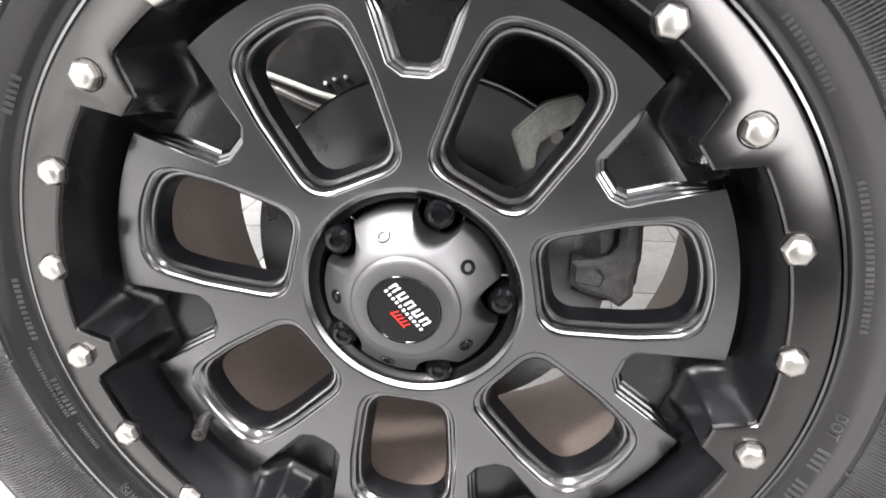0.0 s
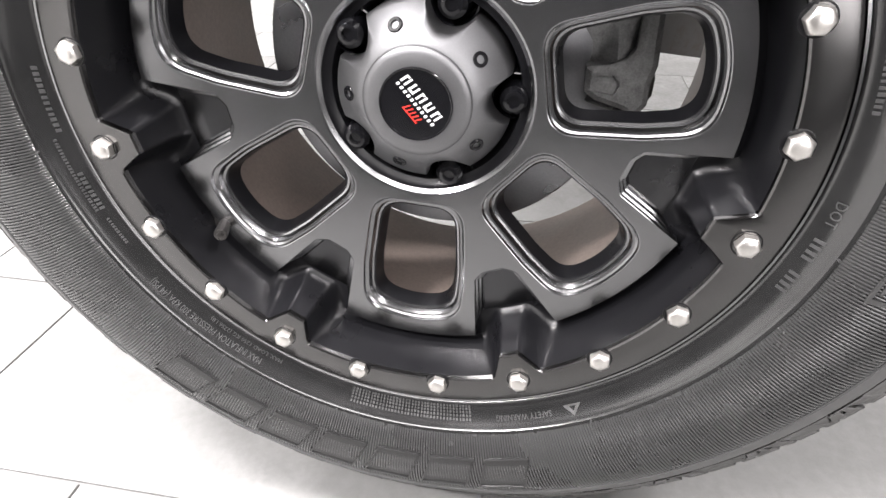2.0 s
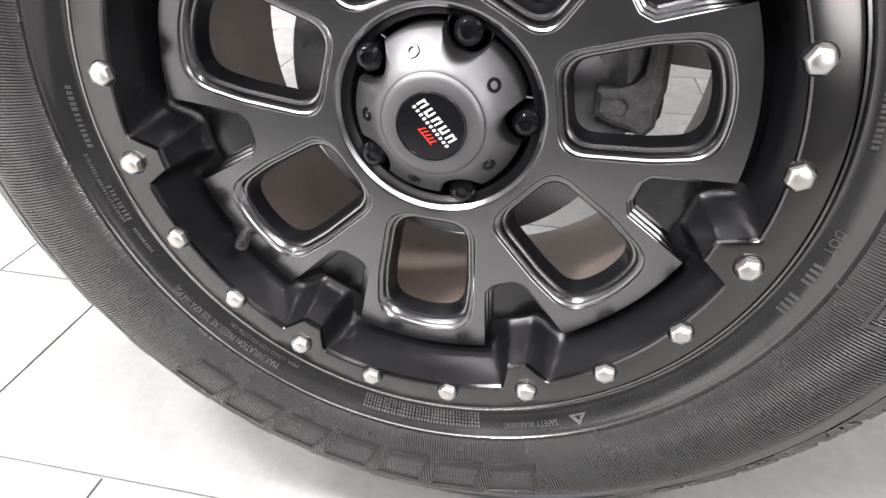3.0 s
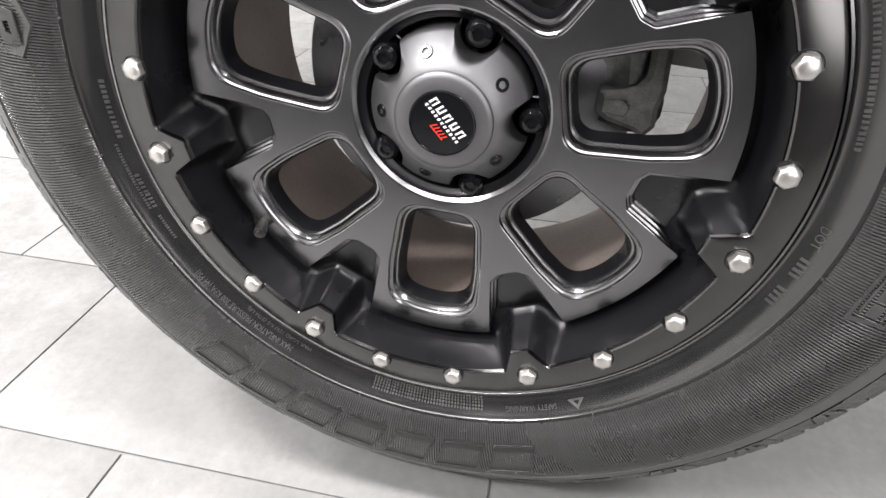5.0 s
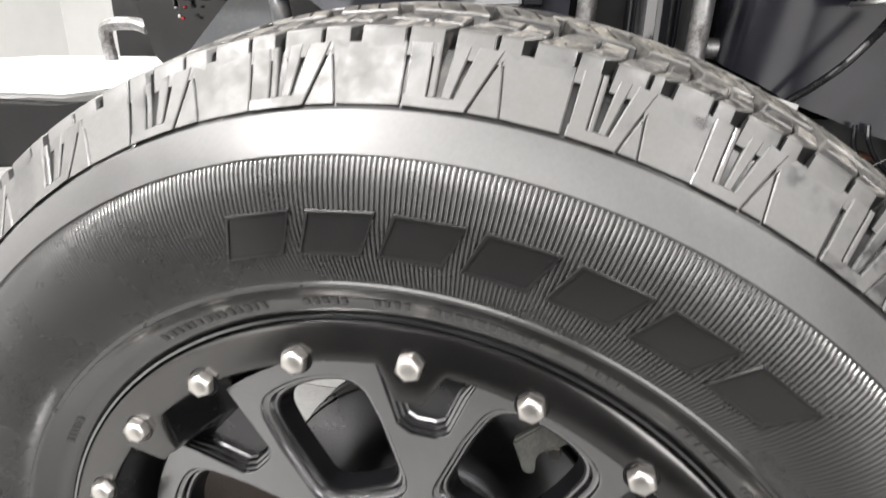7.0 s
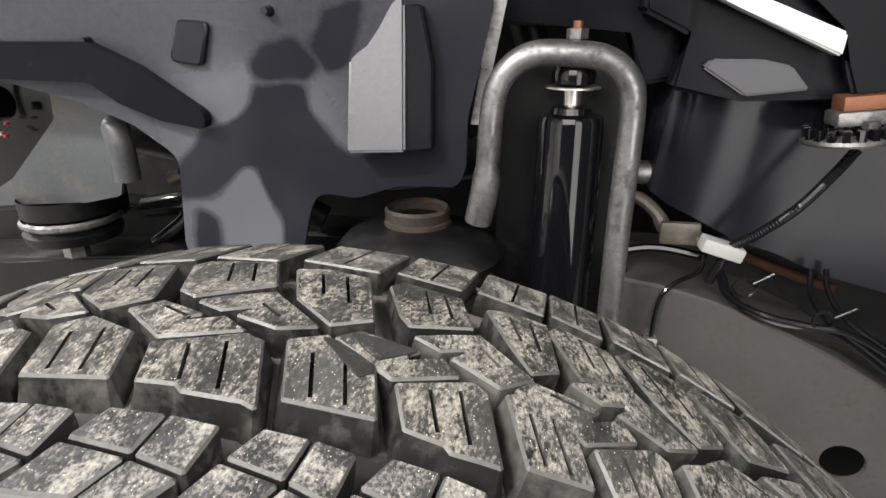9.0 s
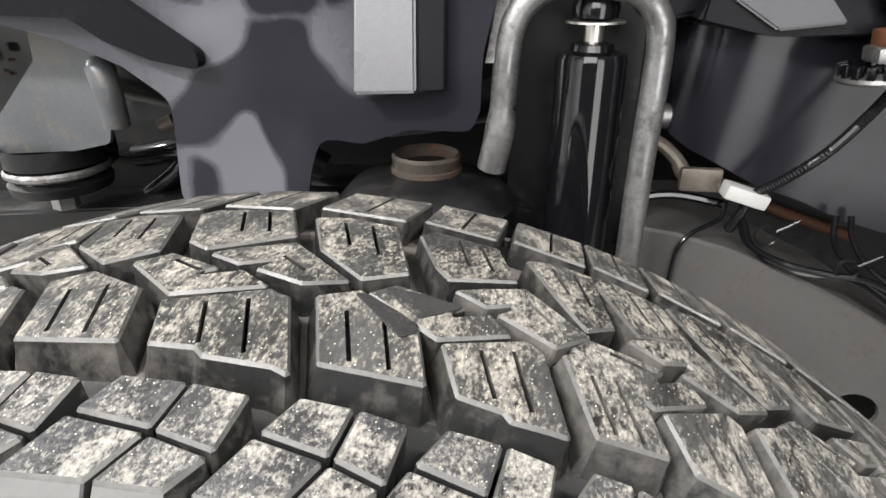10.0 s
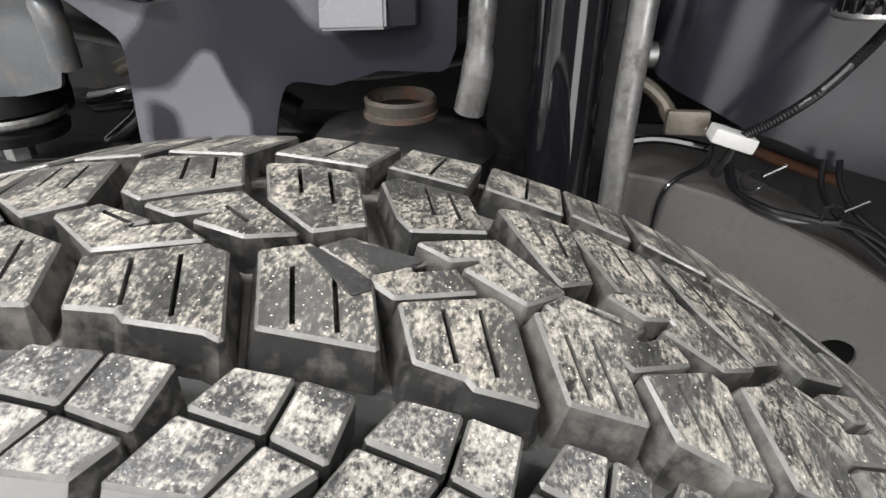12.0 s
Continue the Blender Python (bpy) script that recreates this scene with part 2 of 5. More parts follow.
def loft(rings, closed=True, cap=False, bm=None):
    """Rings of points of equal count, joined by quads."""
    bm = bm or bmesh.new()
    vs = [[bm.verts.new(p) for p in ring] for ring in rings]
    k = len(rings[0])
    for a, b in zip(vs, vs[1:]):
        for i in range(k if closed else k - 1):
            j = (i + 1) % k
            bm.faces.new((a[i], a[j], b[j], b[i]))
    if cap:
        bm.faces.new(vs[0])
        bm.faces.new(vs[-1])
    return bm


def lathe(profile, n=96, bm=None):
    """Profile of (radius, depth) turned round the y axis."""
    return loft([[(r * math.cos(2 * math.pi * i / n), y, r * math.sin(2 * math.pi * i / n)) for i in range(n)] for r, y in profile], bm=bm)


def box(bm, lo, hi, bevel=0.0):
    g = bmesh.ops.create_cube(bm, size=1)
    c = [(a + b) / 2 for a, b in zip(lo, hi)]
    for v in g["verts"]:
        v.co = Vector([c[i] + v.co[i] * (hi[i] - lo[i]) for i in range(3)])
    if bevel:
        es = list({e for v in g["verts"] for e in v.link_edges})
        bmesh.ops.bevel(bm, geom=es, offset=bevel, segments=2, affect="EDGES", profile=0.6)
    return bm


def tube(points, radius, n=12, bm=None, closed=False):
    """A round bar along points; radius may be a list."""
    bm = bm or bmesh.new()
    pts = [Vector(p) for p in points]
    rings = []
    up = None
    for i, p in enumerate(pts):
        d = (pts[min(i + 1, len(pts) - 1)] - pts[max(i - 1, 0)]).normalized()
        if up is None:
            up = d.orthogonal().normalized()
        up = (up - d * up.dot(d)).normalized()
        side = d.cross(up)
        r = radius[i] if isinstance(radius, (list, tuple)) else radius
        rings.append([p + (up * math.cos(a) + side * math.sin(a)) * r for a in (2 * math.pi * k / n for k in range(n))])
    return loft(rings, cap=True, bm=bm)


def bend(points, step=6):
    """A smooth line through points (Catmull-Rom)."""
    p = [Vector(q) for q in points]
    p = [p[0] * 2 - p[1]] + p + [p[-1] * 2 - p[-2]]
    out = []
    for i in range(1, len(p) - 2):
        for k in range(step):
            t = k / step
            a, b, c, d = p[i - 1], p[i], p[i + 1], p[i + 2]
            out.append(0.5 * (2 * b + (c - a) * t + (2 * a - 5 * b + 4 * c - d) * t * t + (3 * b - a - 3 * c + d) * t ** 3))
    return out + [p[-2]]


def plate(bm, outline, depth, at=0.0):
    """A flat sheet of thickness depth cut to an outline of (x, z), its face at y = at."""
    a = [bm.verts.new((x, at, z)) for x, z in outline]
    b = [bm.verts.new((x, at + depth, z)) for x, z in outline]
    bm.faces.new(a)
    bm.faces.new(list(reversed(b)))
    for i in range(len(a)):
        j = (i + 1) % len(a)
        bm.faces.new((a[i], b[i], b[j], a[j]))
    return bm


def rounded(poly, radius, k=5):
    """A closed polygon with its corners rounded; radius may be a list."""
    out = []
    n = len(poly)
    for i in range(n):
        p, a, b = Vector(poly[i]), Vector(poly[i - 1]), Vector(poly[(i + 1) % n])
        r = radius[i] if isinstance(radius, (list, tuple)) else radius
        u, v = (a - p).normalized(), (b - p).normalized()
        half = math.acos(max(-1, min(1, u.dot(v)))) / 2
        t = min(r / math.tan(half), 0.48 * (a - p).length, 0.48 * (b - p).length)
        s, e = p + u * t, p + v * t
        for q in range(k + 1):
            f = q / k
            out.append(tuple((s * (1 - f) ** 2 + p * (2 * f * (1 - f)) + e * f * f)))
    return out


def offset_in(loop, d):
    """A closed loop of 2D points, counterclockwise, moved inwards by d."""
    n = len(loop)
    out = []
    for i in range(n):
        a, p, b = Vector(loop[i - 1]), Vector(loop[i]), Vector(loop[(i + 1) % n])
        t = ((p - a).normalized() + (b - p).normalized())
        t = t.normalized() if t.length > 1e-6 else (b - a).normalized()
        out.append((p.x - t.y * d, p.y + t.x * d))
    return out


HUB = Vector((0, 0, 0.395))
FLOOR = -0.0115
# ---- the hall ----


def build_hall():
    bm = bmesh.new()
    box(bm, (-7, -4, FLOOR - 0.1), (7, 7, FLOOR - 0.002))
    floor = single("floor", bm, TILE, "pale porcelain tiled floor with thin grey joints", "floor", kind="structure")
    # The last, dark wall is unseen, added so the spokes reflect something dark.
    walls = [("wall_north", (-7, 7, FLOOR), (7, 7.2, 3.3), WALL), ("wall_south", (-7, -4.2, FLOOR), (7, -4, 3.3), WALL),
             ("wall_west", (-7.2, -4, FLOOR), (-7, 7, 3.3), WALL), ("wall_east", (7, -4, FLOOR), (7.2, 7, 3.3), WALL), ("wall_partition", (-0.64, -1.0, FLOOR), (6.99, -0.85, 3.3), WALL_DIM)]
    for name, lo, hi, paint in walls:
        bm = bmesh.new()
        box(bm, lo, hi)
        single(name, bm, paint, "dark grey wall added out of view to darken the wheel's reflections" if paint is WALL_DIM else "plain white painted hall wall", "wall", kind="structure")
    bm = bmesh.new()
    box(bm, (-7, -4, 3.3), (7, 7, 3.4))
    single("ceiling", bm, WALL_MID, "plain white hall ceiling", "ceiling", kind="structure")
    return floor


def build_fill_frames():
    """Frames round the two added fill lamps, behind the camera."""
    w = thing("fill_frames", "grey aluminium frame round the added fill lamps", "window", kind="structure")
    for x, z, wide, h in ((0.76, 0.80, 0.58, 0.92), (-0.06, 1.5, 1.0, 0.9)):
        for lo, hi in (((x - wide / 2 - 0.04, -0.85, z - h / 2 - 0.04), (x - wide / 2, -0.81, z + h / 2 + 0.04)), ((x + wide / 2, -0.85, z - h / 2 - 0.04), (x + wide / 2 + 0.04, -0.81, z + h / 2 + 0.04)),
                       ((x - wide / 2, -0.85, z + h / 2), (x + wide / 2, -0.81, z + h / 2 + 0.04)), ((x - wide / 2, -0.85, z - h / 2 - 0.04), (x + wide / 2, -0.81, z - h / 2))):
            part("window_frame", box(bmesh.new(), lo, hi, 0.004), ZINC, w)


floor = build_hall()
build_fill_frames()
# ---- alloy wheel: seven windows, seven notches, a bolted outer ring ----
SECTOR = 2 * math.pi / 7
NOTCH0 = math.radians(-68.0)          # a notch lies behind every third ring bolt


def face_y(r):
    return 0.041 + 0.012 * (0.2075 - min(max(r, 0.07), 0.21)) / 0.135


def polar(r, a, y):
    return (r * math.cos(a), y, r * math.sin(a))


def window_outline(d=0.0):
    """The rounded outline of a wheel window, moved inwards by d with its corners kept wide."""
    poly = [(-0.0365, 0.0835), (0.0365, 0.0835), (0.0430, 0.145), (0.0425, 0.187), (0.0, 0.1970), (-0.0425, 0.187), (-0.0430, 0.145)]
    inner = []
    for i, p in enumerate(poly):
        u, v = (Vector(p) - Vector(poly[i - 1])).normalized(), (Vector(poly[(i + 1) % 7]) - Vector(p)).normalized()
        m = (Vector((-u.y, u.x)) + Vector((-v.y, v.x))).normalized()
        inner.append(tuple(Vector(p) + m * d / m.dot(Vector((-u.y, u.x)))))
    return rounded(inner, [r - 0.3 * d for r in (0.021, 0.021, 0.10, 0.024, 0.2, 0.024, 0.10)], 8)


def notch_path():
    """Open line of a notch in the face, from mouth to mouth: (across, outwards)."""
    poly = [(-0.0352, 0.2045), (-0.0180, 0.1530), (-0.0085, 0.1472), (0.0085, 0.1472), (0.0180, 0.1530), (0.0352, 0.2045)]
    mid = rounded(poly, 0.006, 4)
    first, last = mid[5], mid[-6]
    side = lambda a, b: [tuple(Vector(a).lerp(Vector(b), i / 6)) for i in range(1, 6)]
    return [poly[0]] + side(poly[0], first) + mid[5:-5] + side(last, poly[-1]) + [poly[-1]]


def offset_open(line, d):
    out = []
    for i, p in enumerate(line):
        a, b = Vector(line[max(i - 1, 0)]), Vector(line[min(i + 1, len(line) - 1)])
        t = (b - a).normalized()
        out.append((p[0] - t.y * d, p[1] + t.x * d))
    return out


def mouth(line):
    """Ends of an open notch line drawn out to the rim of the face."""
    for e, k in ((0, 1), (-1, -2)):
        p, q = Vector(line[e]), Vector(line[k])
        d = (p - q).normalized()
        for _ in range(4):
            p = p + d * (0.2072 - p.length) / max(0.3, d.dot(p.normalized()))
        line[e] = tuple(p)
    return line


def turn2(p, a):
    """(across, outwards) at a sector whose middle lies at angle a -> plan (x, z)."""
    v, u = p
    return (u * math.cos(a) + v * math.sin(a), u * math.sin(a) - v * math.cos(a))


def ring_inner(beta, soft=0.0):
    """Inner radius of the outer ring at an angle beta (degrees) from a notch's middle."""
    b = abs(beta)
    return 0.2005 + 0.022 * min(1, max(0, (b - 2.2) / 2.8))


def build_wheel():
    wheel = thing("alloy_wheel", "satin black seven-spoke alloy wheel with bolted outer ring and centre cap", "wheel", Matrix.Translation(HUB))
    from_mid = lambda k: NOTCH0 + SECTOR * (k + 0.5)
    from mathutils import geometry
    # face sheet with windows and notches cut out
    pts, edges, holes = [], [], []
    outer = []
    npath = notch_path()
    for k in range(7):
        na = NOTCH0 + SECTOR * k
        outer += [turn2((-p[0], p[1]), na) for p in npath]
        a0 = na + math.radians(9.75)
        for i in range(1, 12):
            a = a0 + (SECTOR - math.radians(19.5)) * i / 12
            outer.append((0.2075 * math.cos(a), 0.2075 * math.sin(a)))
    loops = [outer, [(0.0785 * math.cos(2 * math.pi * i / 84), 0.0785 * math.sin(2 * math.pi * i / 84)) for i in range(84)]]
    win = window_outline()
    for k in range(7):
        loops.append([turn2(p, from_mid(k)) for p in win])
    for lp in loops:
        s = len(pts)
        pts += [Vector(p) for p in lp]
        edges += [(s + i, s + (i + 1) % len(lp)) for i in range(len(lp))]
    # extra points so that the dished face shades smoothly
    vv, ee, ff, *_ = geometry.delaunay_2d_cdt(pts, edges, [], 0, 1e-6)

    def inside(p, lp):
        c, n = False, len(lp)
        for i in range(n):
            (x1, y1), (x2, y2) = lp[i - 1], lp[i]
            if (y1 > p[1]) != (y2 > p[1]) and p[0] < (x2 - x1) * (p[1] - y1) / (y2 - y1) + x1:
                c = not c
        return c

    bm = bmesh.new()
    bv = [bm.verts.new((v.x, face_y(v.length), v.y)) for v in vv]
    for f in ff:
        c = sum((vv[i] for i in f), Vector((0, 0))) / len(f)
        if inside(c, loops[0]) and not any(inside(c, lp) for lp in loops[1:]):
            bm.faces.new([bv[i] for i in f])
    # stepped window reveals
    steps = [(0, 0), (0.0006, 0.0003), (0.0014, 0.0022), (0.0026, 0.0032), (0.0042, 0.0034), (0.0052, 0.0052), (0.0060, 0.0072), (0.0074, 0.0078),
             (0.0086, 0.0086), (0.0096, 0.0115), (0.0112, 0.0200), (0.0118, 0.0225), (0.0098, 0.0235)]
    for k in range(7):
        a = from_mid(k)
        rings = []
        for d, dy in steps:
            lp = window_outline(d)
            rings.append([(lambda q: (q[0], face_y(math.hypot(*q)) + dy, q[1]))(turn2(p, a)) for p in lp])
        loft(rings[:8], bm=bm)
        part("window_reveal", loft(rings[7:]), NEAR_BLACK, wheel, "", 0.5)
    # stepped notches with a shelf
    nsteps = [(0, 0), (0.0006, 0.0003), (0.0012, 0.0026), (0.0028, 0.0032), (0.0036, 0.0060), (0.0052, 0.0066), (0.0060, 0.0098), (0.0074, 0.0110)]

    def notch_step(d):
        """The notch line moved inwards by d, closing up to the plain wall at its mouth."""
        full = offset_open(npath, d)
        out = []
        for p, q in zip(npath, full):
            g = min(1, max(0, (0.2045 - Vector(p).length) / 0.022))
            out.append((p[0] + (q[0] - p[0]) * g, p[1] + (q[1] - p[1]) * g))
        return out

    for k in range(7):
        na = NOTCH0 + SECTOR * k
        rings = []
        for d, dy in nsteps:
            ln = notch_step(d)
            rings.append([(lambda q: (q[0], face_y(math.hypot(*q)) + dy, q[1]))(turn2((-p[0], p[1]), na)) for p in ln])
        loft(rings, closed=False, bm=bm)
        inner = notch_step(nsteps[-1][0])
        half = len(inner) // 2
        rows = []
        for i in range(half):
            p, q = inner[i], inner[-1 - i]
            rows.append([(lambda g: (g[0], face_y(math.hypot(*g)) + 0.011 + 0.003 * max(0, (math.hypot(*g) - 0.185) / 0.01), g[1]))(
                turn2((-(p[0] + (q[0] - p[0]) * f / 6), p[1] + (q[1] - p[1]) * f / 6), na)) for f in range(7)])
        rows = [row for row, p in zip(rows, inner) if Vector(p).length < 0.1925]
        part("notch_shelf", loft(rows, closed=False), SHELF_SHADED, wheel, "", 0.5)
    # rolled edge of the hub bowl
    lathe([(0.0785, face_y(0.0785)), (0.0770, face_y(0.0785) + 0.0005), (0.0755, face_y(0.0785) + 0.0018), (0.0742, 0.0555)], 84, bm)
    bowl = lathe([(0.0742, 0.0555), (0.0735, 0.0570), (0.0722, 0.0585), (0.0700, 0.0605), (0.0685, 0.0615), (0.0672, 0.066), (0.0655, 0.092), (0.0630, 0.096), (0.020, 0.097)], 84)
    part("hub_bowl", bowl, NEAR_BLACK, wheel, "black bowl round the lug nuts")
    part("spoke_face", bm, SATIN_BLACK, wheel, "satin black spokes with stepped window edges", 0.3)
    # wall between the face and the outer ring
    n = 7 * 90
    bm = bmesh.new()
    rings = [[] for _ in range(7)]
    for i in range(n):
        beta = (i / 90 * 360 / 7 + 180 / 7) % (360 / 7) - 180 / 7
        a = NOTCH0 + math.radians(i / 90 * 360 / 7)
        w = min(1, max(0, (abs(beta) - 5.4) / 4.2))
        w = w * w * (3 - 2 * w)
        q = min(1, max(0, (abs(beta) - 8.9) / 0.9))
        s = min(1, max(0, (abs(beta) - 8.5) / 0.9))
        ra, ya = 0.189 + (0.2066 - 0.189) * s, 0.0560 - 0.0025 * s - 0.0120 * q
        t = [ring_inner(beta * g) for g in (1.0, 0.95, 0.82, 0.68, 0.56)]
        r2 = max(t[4] - 0.008, ra + 0.002)
        y2 = 0.0550 - 0.003 * w
        r1, y1 = ra + (r2 - ra) * (0.5 - 0.25 * s), ya + (y2 - ya) * (0.5 + 0.4 * s)
        prof = [(ra, ya), (r1, y1), (r2, y2), (max(t[3] - 0.0050, r2 + 0.001), 0.045), (t[2] - 0.0030, 0.031), (t[1] - 0.0012, 0.016), (t[0] + 0.0003, 0.0075)]
        for ring, (r, y) in zip(rings, prof):
            ring.append(polar(r, a, y))
    lathe([(0.1885, 0.0612), (0.2160, 0.0612)], 140, loft(rings, bm=bm))
    part("ring_channel", bm, NEAR_BLACK, wheel, "channel between spokes and ring, darkened to near black", 1.1)
    # barrel
    bm = lathe([(0.2440, 0.012), (0.2440, 0.020), (0.2300, 0.026), (0.2180, 0.060), (0.2140, 0.110), (0.2100, 0.130), (0.2200, 0.225), (0.2300, 0.240), (0.2450, 0.244),
                (0.2440, 0.248), (0.2280, 0.246), (0.2120, 0.228), (0.2040, 0.130), (0.2060, 0.070), (0.2100, 0.056)], 120)
    part("rim_barrel", bm, BARREL, wheel, "dusty grey-brown inner rim barrel")
    # outer ring
    n = 7 * 96
    rings = [[] for _ in range(8)]
    for i in range(n):
        beta = (i / 96 * 360 / 7 + 180 / 7) % (360 / 7) - 180 / 7
        a = NOTCH0 + math.radians(i / 96 * 360 / 7)
        rb = ring_inner(beta)
        for ring, (r, y) in zip(rings, [(rb, 0.0085), (rb, 0.0046), (rb + 0.0012, 0.0036), (rb + 0.004, 0.0034), (0.2440, 0.0034), (0.2462, 0.0044), (0.2475, 0.0070), (0.2475, 0.014)]):
            ring.append(polar(r, a, y))
    ring = part("outer_ring", loft(rings), RING_BLACK, wheel, "satin black bolted outer ring")
    bm = lathe([(0.2478, 0.0095), (0.2484, 0.0065), (0.2500, 0.0065), (0.2508, 0.010), (0.2506, 0.016)], 160)
    part("rim_flange", bm, SATIN_BLACK, wheel)
    # ring bolts
    bm = bmesh.new()
    hexa = lambda r, y, t=0.0: [(r * math.cos(math.pi / 3 * i + t), y, r * math.sin(math.pi / 3 * i + t)) for i in range(6)]
    loft([hexa(0.0080, 0.0030), hexa(0.0080, -0.0012), hexa(0.0074, -0.0026), hexa(0.0060, -0.0036), hexa(0.0034, -0.0042)], cap=True, bm=bm)
    bolt_mesh = mesh_of("ring_bolt", bm, STEEL, 0.75)
    seat_mesh = mesh_of("bolt_seat", lathe([(0.0096, 0.0042), (0.0094, 0.0031), (0.0090, 0.0030), (0.0084, 0.0034), (0.0060, 0.0035)], 24), NEAR_BLACK, 0.5)
    rnd = random.Random(4)
    for k in range(21):
        seat = new("bolt_seat", seat_mesh)
        seat.parent = ring
        seat.location = polar(0.226, math.radians(172 + 360 / 21 * k), 0)
        a = math.radians(172 + 360 / 21 * k)
        ob = new("ring_bolt", bolt_mesh)
        ob.parent = ring
        ob.matrix_basis = Matrix.Translation(polar(0.226, a, 0)) @ Matrix.Rotation(rnd.uniform(0, 6), 4, "Y")
    # centre cap: a domed disc with five scallops round the lug nuts
    lug_a = [math.radians(72 * k + 71) for k in range(5)]

    def cap_edge(a):
        r = 0.0630
        for la in lug_a:
            d = abs((a - la + math.pi) % (2 * math.pi) - math.pi) * 0.0635
            if d < 0.0172:
                r = min(r, 0.0635 - math.sqrt(max(0, 0.0172 ** 2 - d * d)) * 0.98)
        return r

    n = 360
    rings = [[] for _ in range(12)]
    for i in range(n):
        a = 2 * math.pi * i / n
        e = cap_edge(a)
        y_at = lambda r: 0.0366 + 0.0199 * max(0, (r - 0.0386) / 0.0254) ** 1.15
        row = [(0.0, 0.0335), (0.0245, 0.0330), (0.0330, 0.0338), (0.0368, 0.0350), (0.0374, 0.0357), (0.0378, 0.0364), (0.0386, 0.0366), (min(e - 0.006, 0.0455), 0), (e - 0.0025, 0), (e - 0.0006, 0), (e, 0), (e, 0)]
        ys = [y for _, y in row[:7]] + [y_at(row[7][0]), y_at(e - 0.0025), y_at(e) + 0.0006, y_at(e) + 0.003, 0.086]
        for ring_, (r, _), y in zip(rings, row, ys):
            ring_.append(polar(max(r, 0.0002), a, y))
    cap = part("centre_cap", loft(rings), CAP_BLACK, wheel, "satin grey-black centre cap with five lug scallops", 0.7)
    # badge
    bm = lathe([(0.0252, 0.0345), (0.0252, 0.0322), (0.0247, 0.0316), (0.0240, 0.0318), (0.0236, 0.0324), (0.0001, 0.0324)], 64)
    part("badge", bm, GLOSS_BLACK, cap, "round black badge with white and red print")
    bm, bm2 = bmesh.new(), bmesh.new()
    tilt = math.radians(-50)

    def print_bar(b, u0, u1, v0, v1, lean=0.0):
        q = [(u0, v0), (u1, v0), (u1 + lean, v1), (u0 + lean, v1)]
        b.faces.new([b.verts.new((u * math.cos(tilt) - v * math.sin(tilt), 0.03215, u * math.sin(tilt) + v * math.cos(tilt))) for u, v in q])

    for i in range(5):
        u = -0.0190 + 0.0076 * i
        print_bar(bm, u, u + 0.0016, 0.0030, 0.0098, 0.0008)
        print_bar(bm, u + 0.0036, u + 0.0050, 0.0030, 0.0098, 0.0008)
        print_bar(bm, u + 0.0018, u + 0.0034, 0.0030 if i % 2 else 0.0082, 0.0046 if i % 2 else 0.0098, 0.0002)
    for i in range(11):
        print_bar(bm, -0.0190 + 0.0035 * i, -0.0172 + 0.0035 * i, -0.0008, 0.0016, 0.0004)
    for i in range(5):
        u = -0.0045 + 0.0029 * i
        print_bar(bm2, u, u + 0.0010, -0.0085, -0.0030, 0.0022)
        print_bar(bm2, u + 0.0010, u + 0.0026, -0.0085, -0.0075, 0.0004)
    part("white_print", bm, LETTER_WHITE, cap, "worn white bars of print", 0)
    part("red_print", bm2, LETTER_RED, cap, "red slanted print", 0)
    # cap screws
    bm = lathe([(0.0052, 0.0020), (0.0052, -0.0006), (0.0047, -0.0012), (0.0028, -0.0012), (0.0026, 0.0016), (0.0001, 0.0016)], 20)
    screw = mesh_of("cap_screw", bm, GLOSS_BLACK, 0.5)
    for k in range(5):
        a = math.radians(72 * k + 35)
        ob = new("cap_screw", screw)
        ob.parent = cap
        ob.matrix_basis = Matrix.Translation(polar(0.0498, a, 0.0443)) @ Matrix.Rotation(-a, 4, "Y") @ Matrix.Rotation(math.radians(36), 4, "Z")
    # lug nuts in dark wells
    bm = lathe([(0.0135, 0.0960), (0.0135, 0.0885), (0.0110, 0.0860), (0.0108, 0.0850), (0.0108, 0.0620), (0.0098, 0.0560), (0.0070, 0.0528), (0.0045, 0.0522), (0.0042, 0.0550), (0.0001, 0.0550)], 24)
    nut = mesh_of("lug_nut", bm, GLOSS_BLACK, 0.5)
    for a in lug_a:
        ob = new("lug_nut", nut)
        ob.parent = wheel
        ob.matrix_basis = Matrix.Translation(polar(0.0630, a, 0))
    bm = lathe([(0.0150, 0.096), (0.0150, 0.0655), (0.0156, 0.0645), (0.0164, 0.0650), (0.0168, 0.068), (0.0168, 0.096)], 32)
    well = mesh_of("lug_well", bm, GLOSS_BLACK, 0.5)
    for a in lug_a:
        ob = new("lug_well", well)
        ob.parent = wheel
        ob.matrix_basis = Matrix.Translation(polar(0.0630, a, 0))
    # valve stem
    va = math.radians(-144.8)
    bm = bmesh.new()
    ring_of = lambda r, y: [(r * (1 + (0.06 if i % 2 else 0)) * math.cos(2 * math.pi * i / 20), y, r * (1 + (0.06 if i % 2 else 0)) * math.sin(2 * math.pi * i / 20)) for i in range(20)]
    loft([ring_of(r, y) for r, y in ((0.0095, 0.060), (0.0095, 0.048), (0.0085, 0.0445), (0.0062, 0.0435), (0.0045, 0.0425), (0.0042, 0.034), (0.0050, 0.0335), (0.0052, 0.0235), (0.0046, 0.0222), (0.0030, 0.0220), (0.0028, 0.0205), (0.001, 0.020))], cap=True, bm=bm)
    v = part("valve_stem", bm, DARK_METAL, wheel, "grey metal tyre valve with ribbed cap", 0.4)
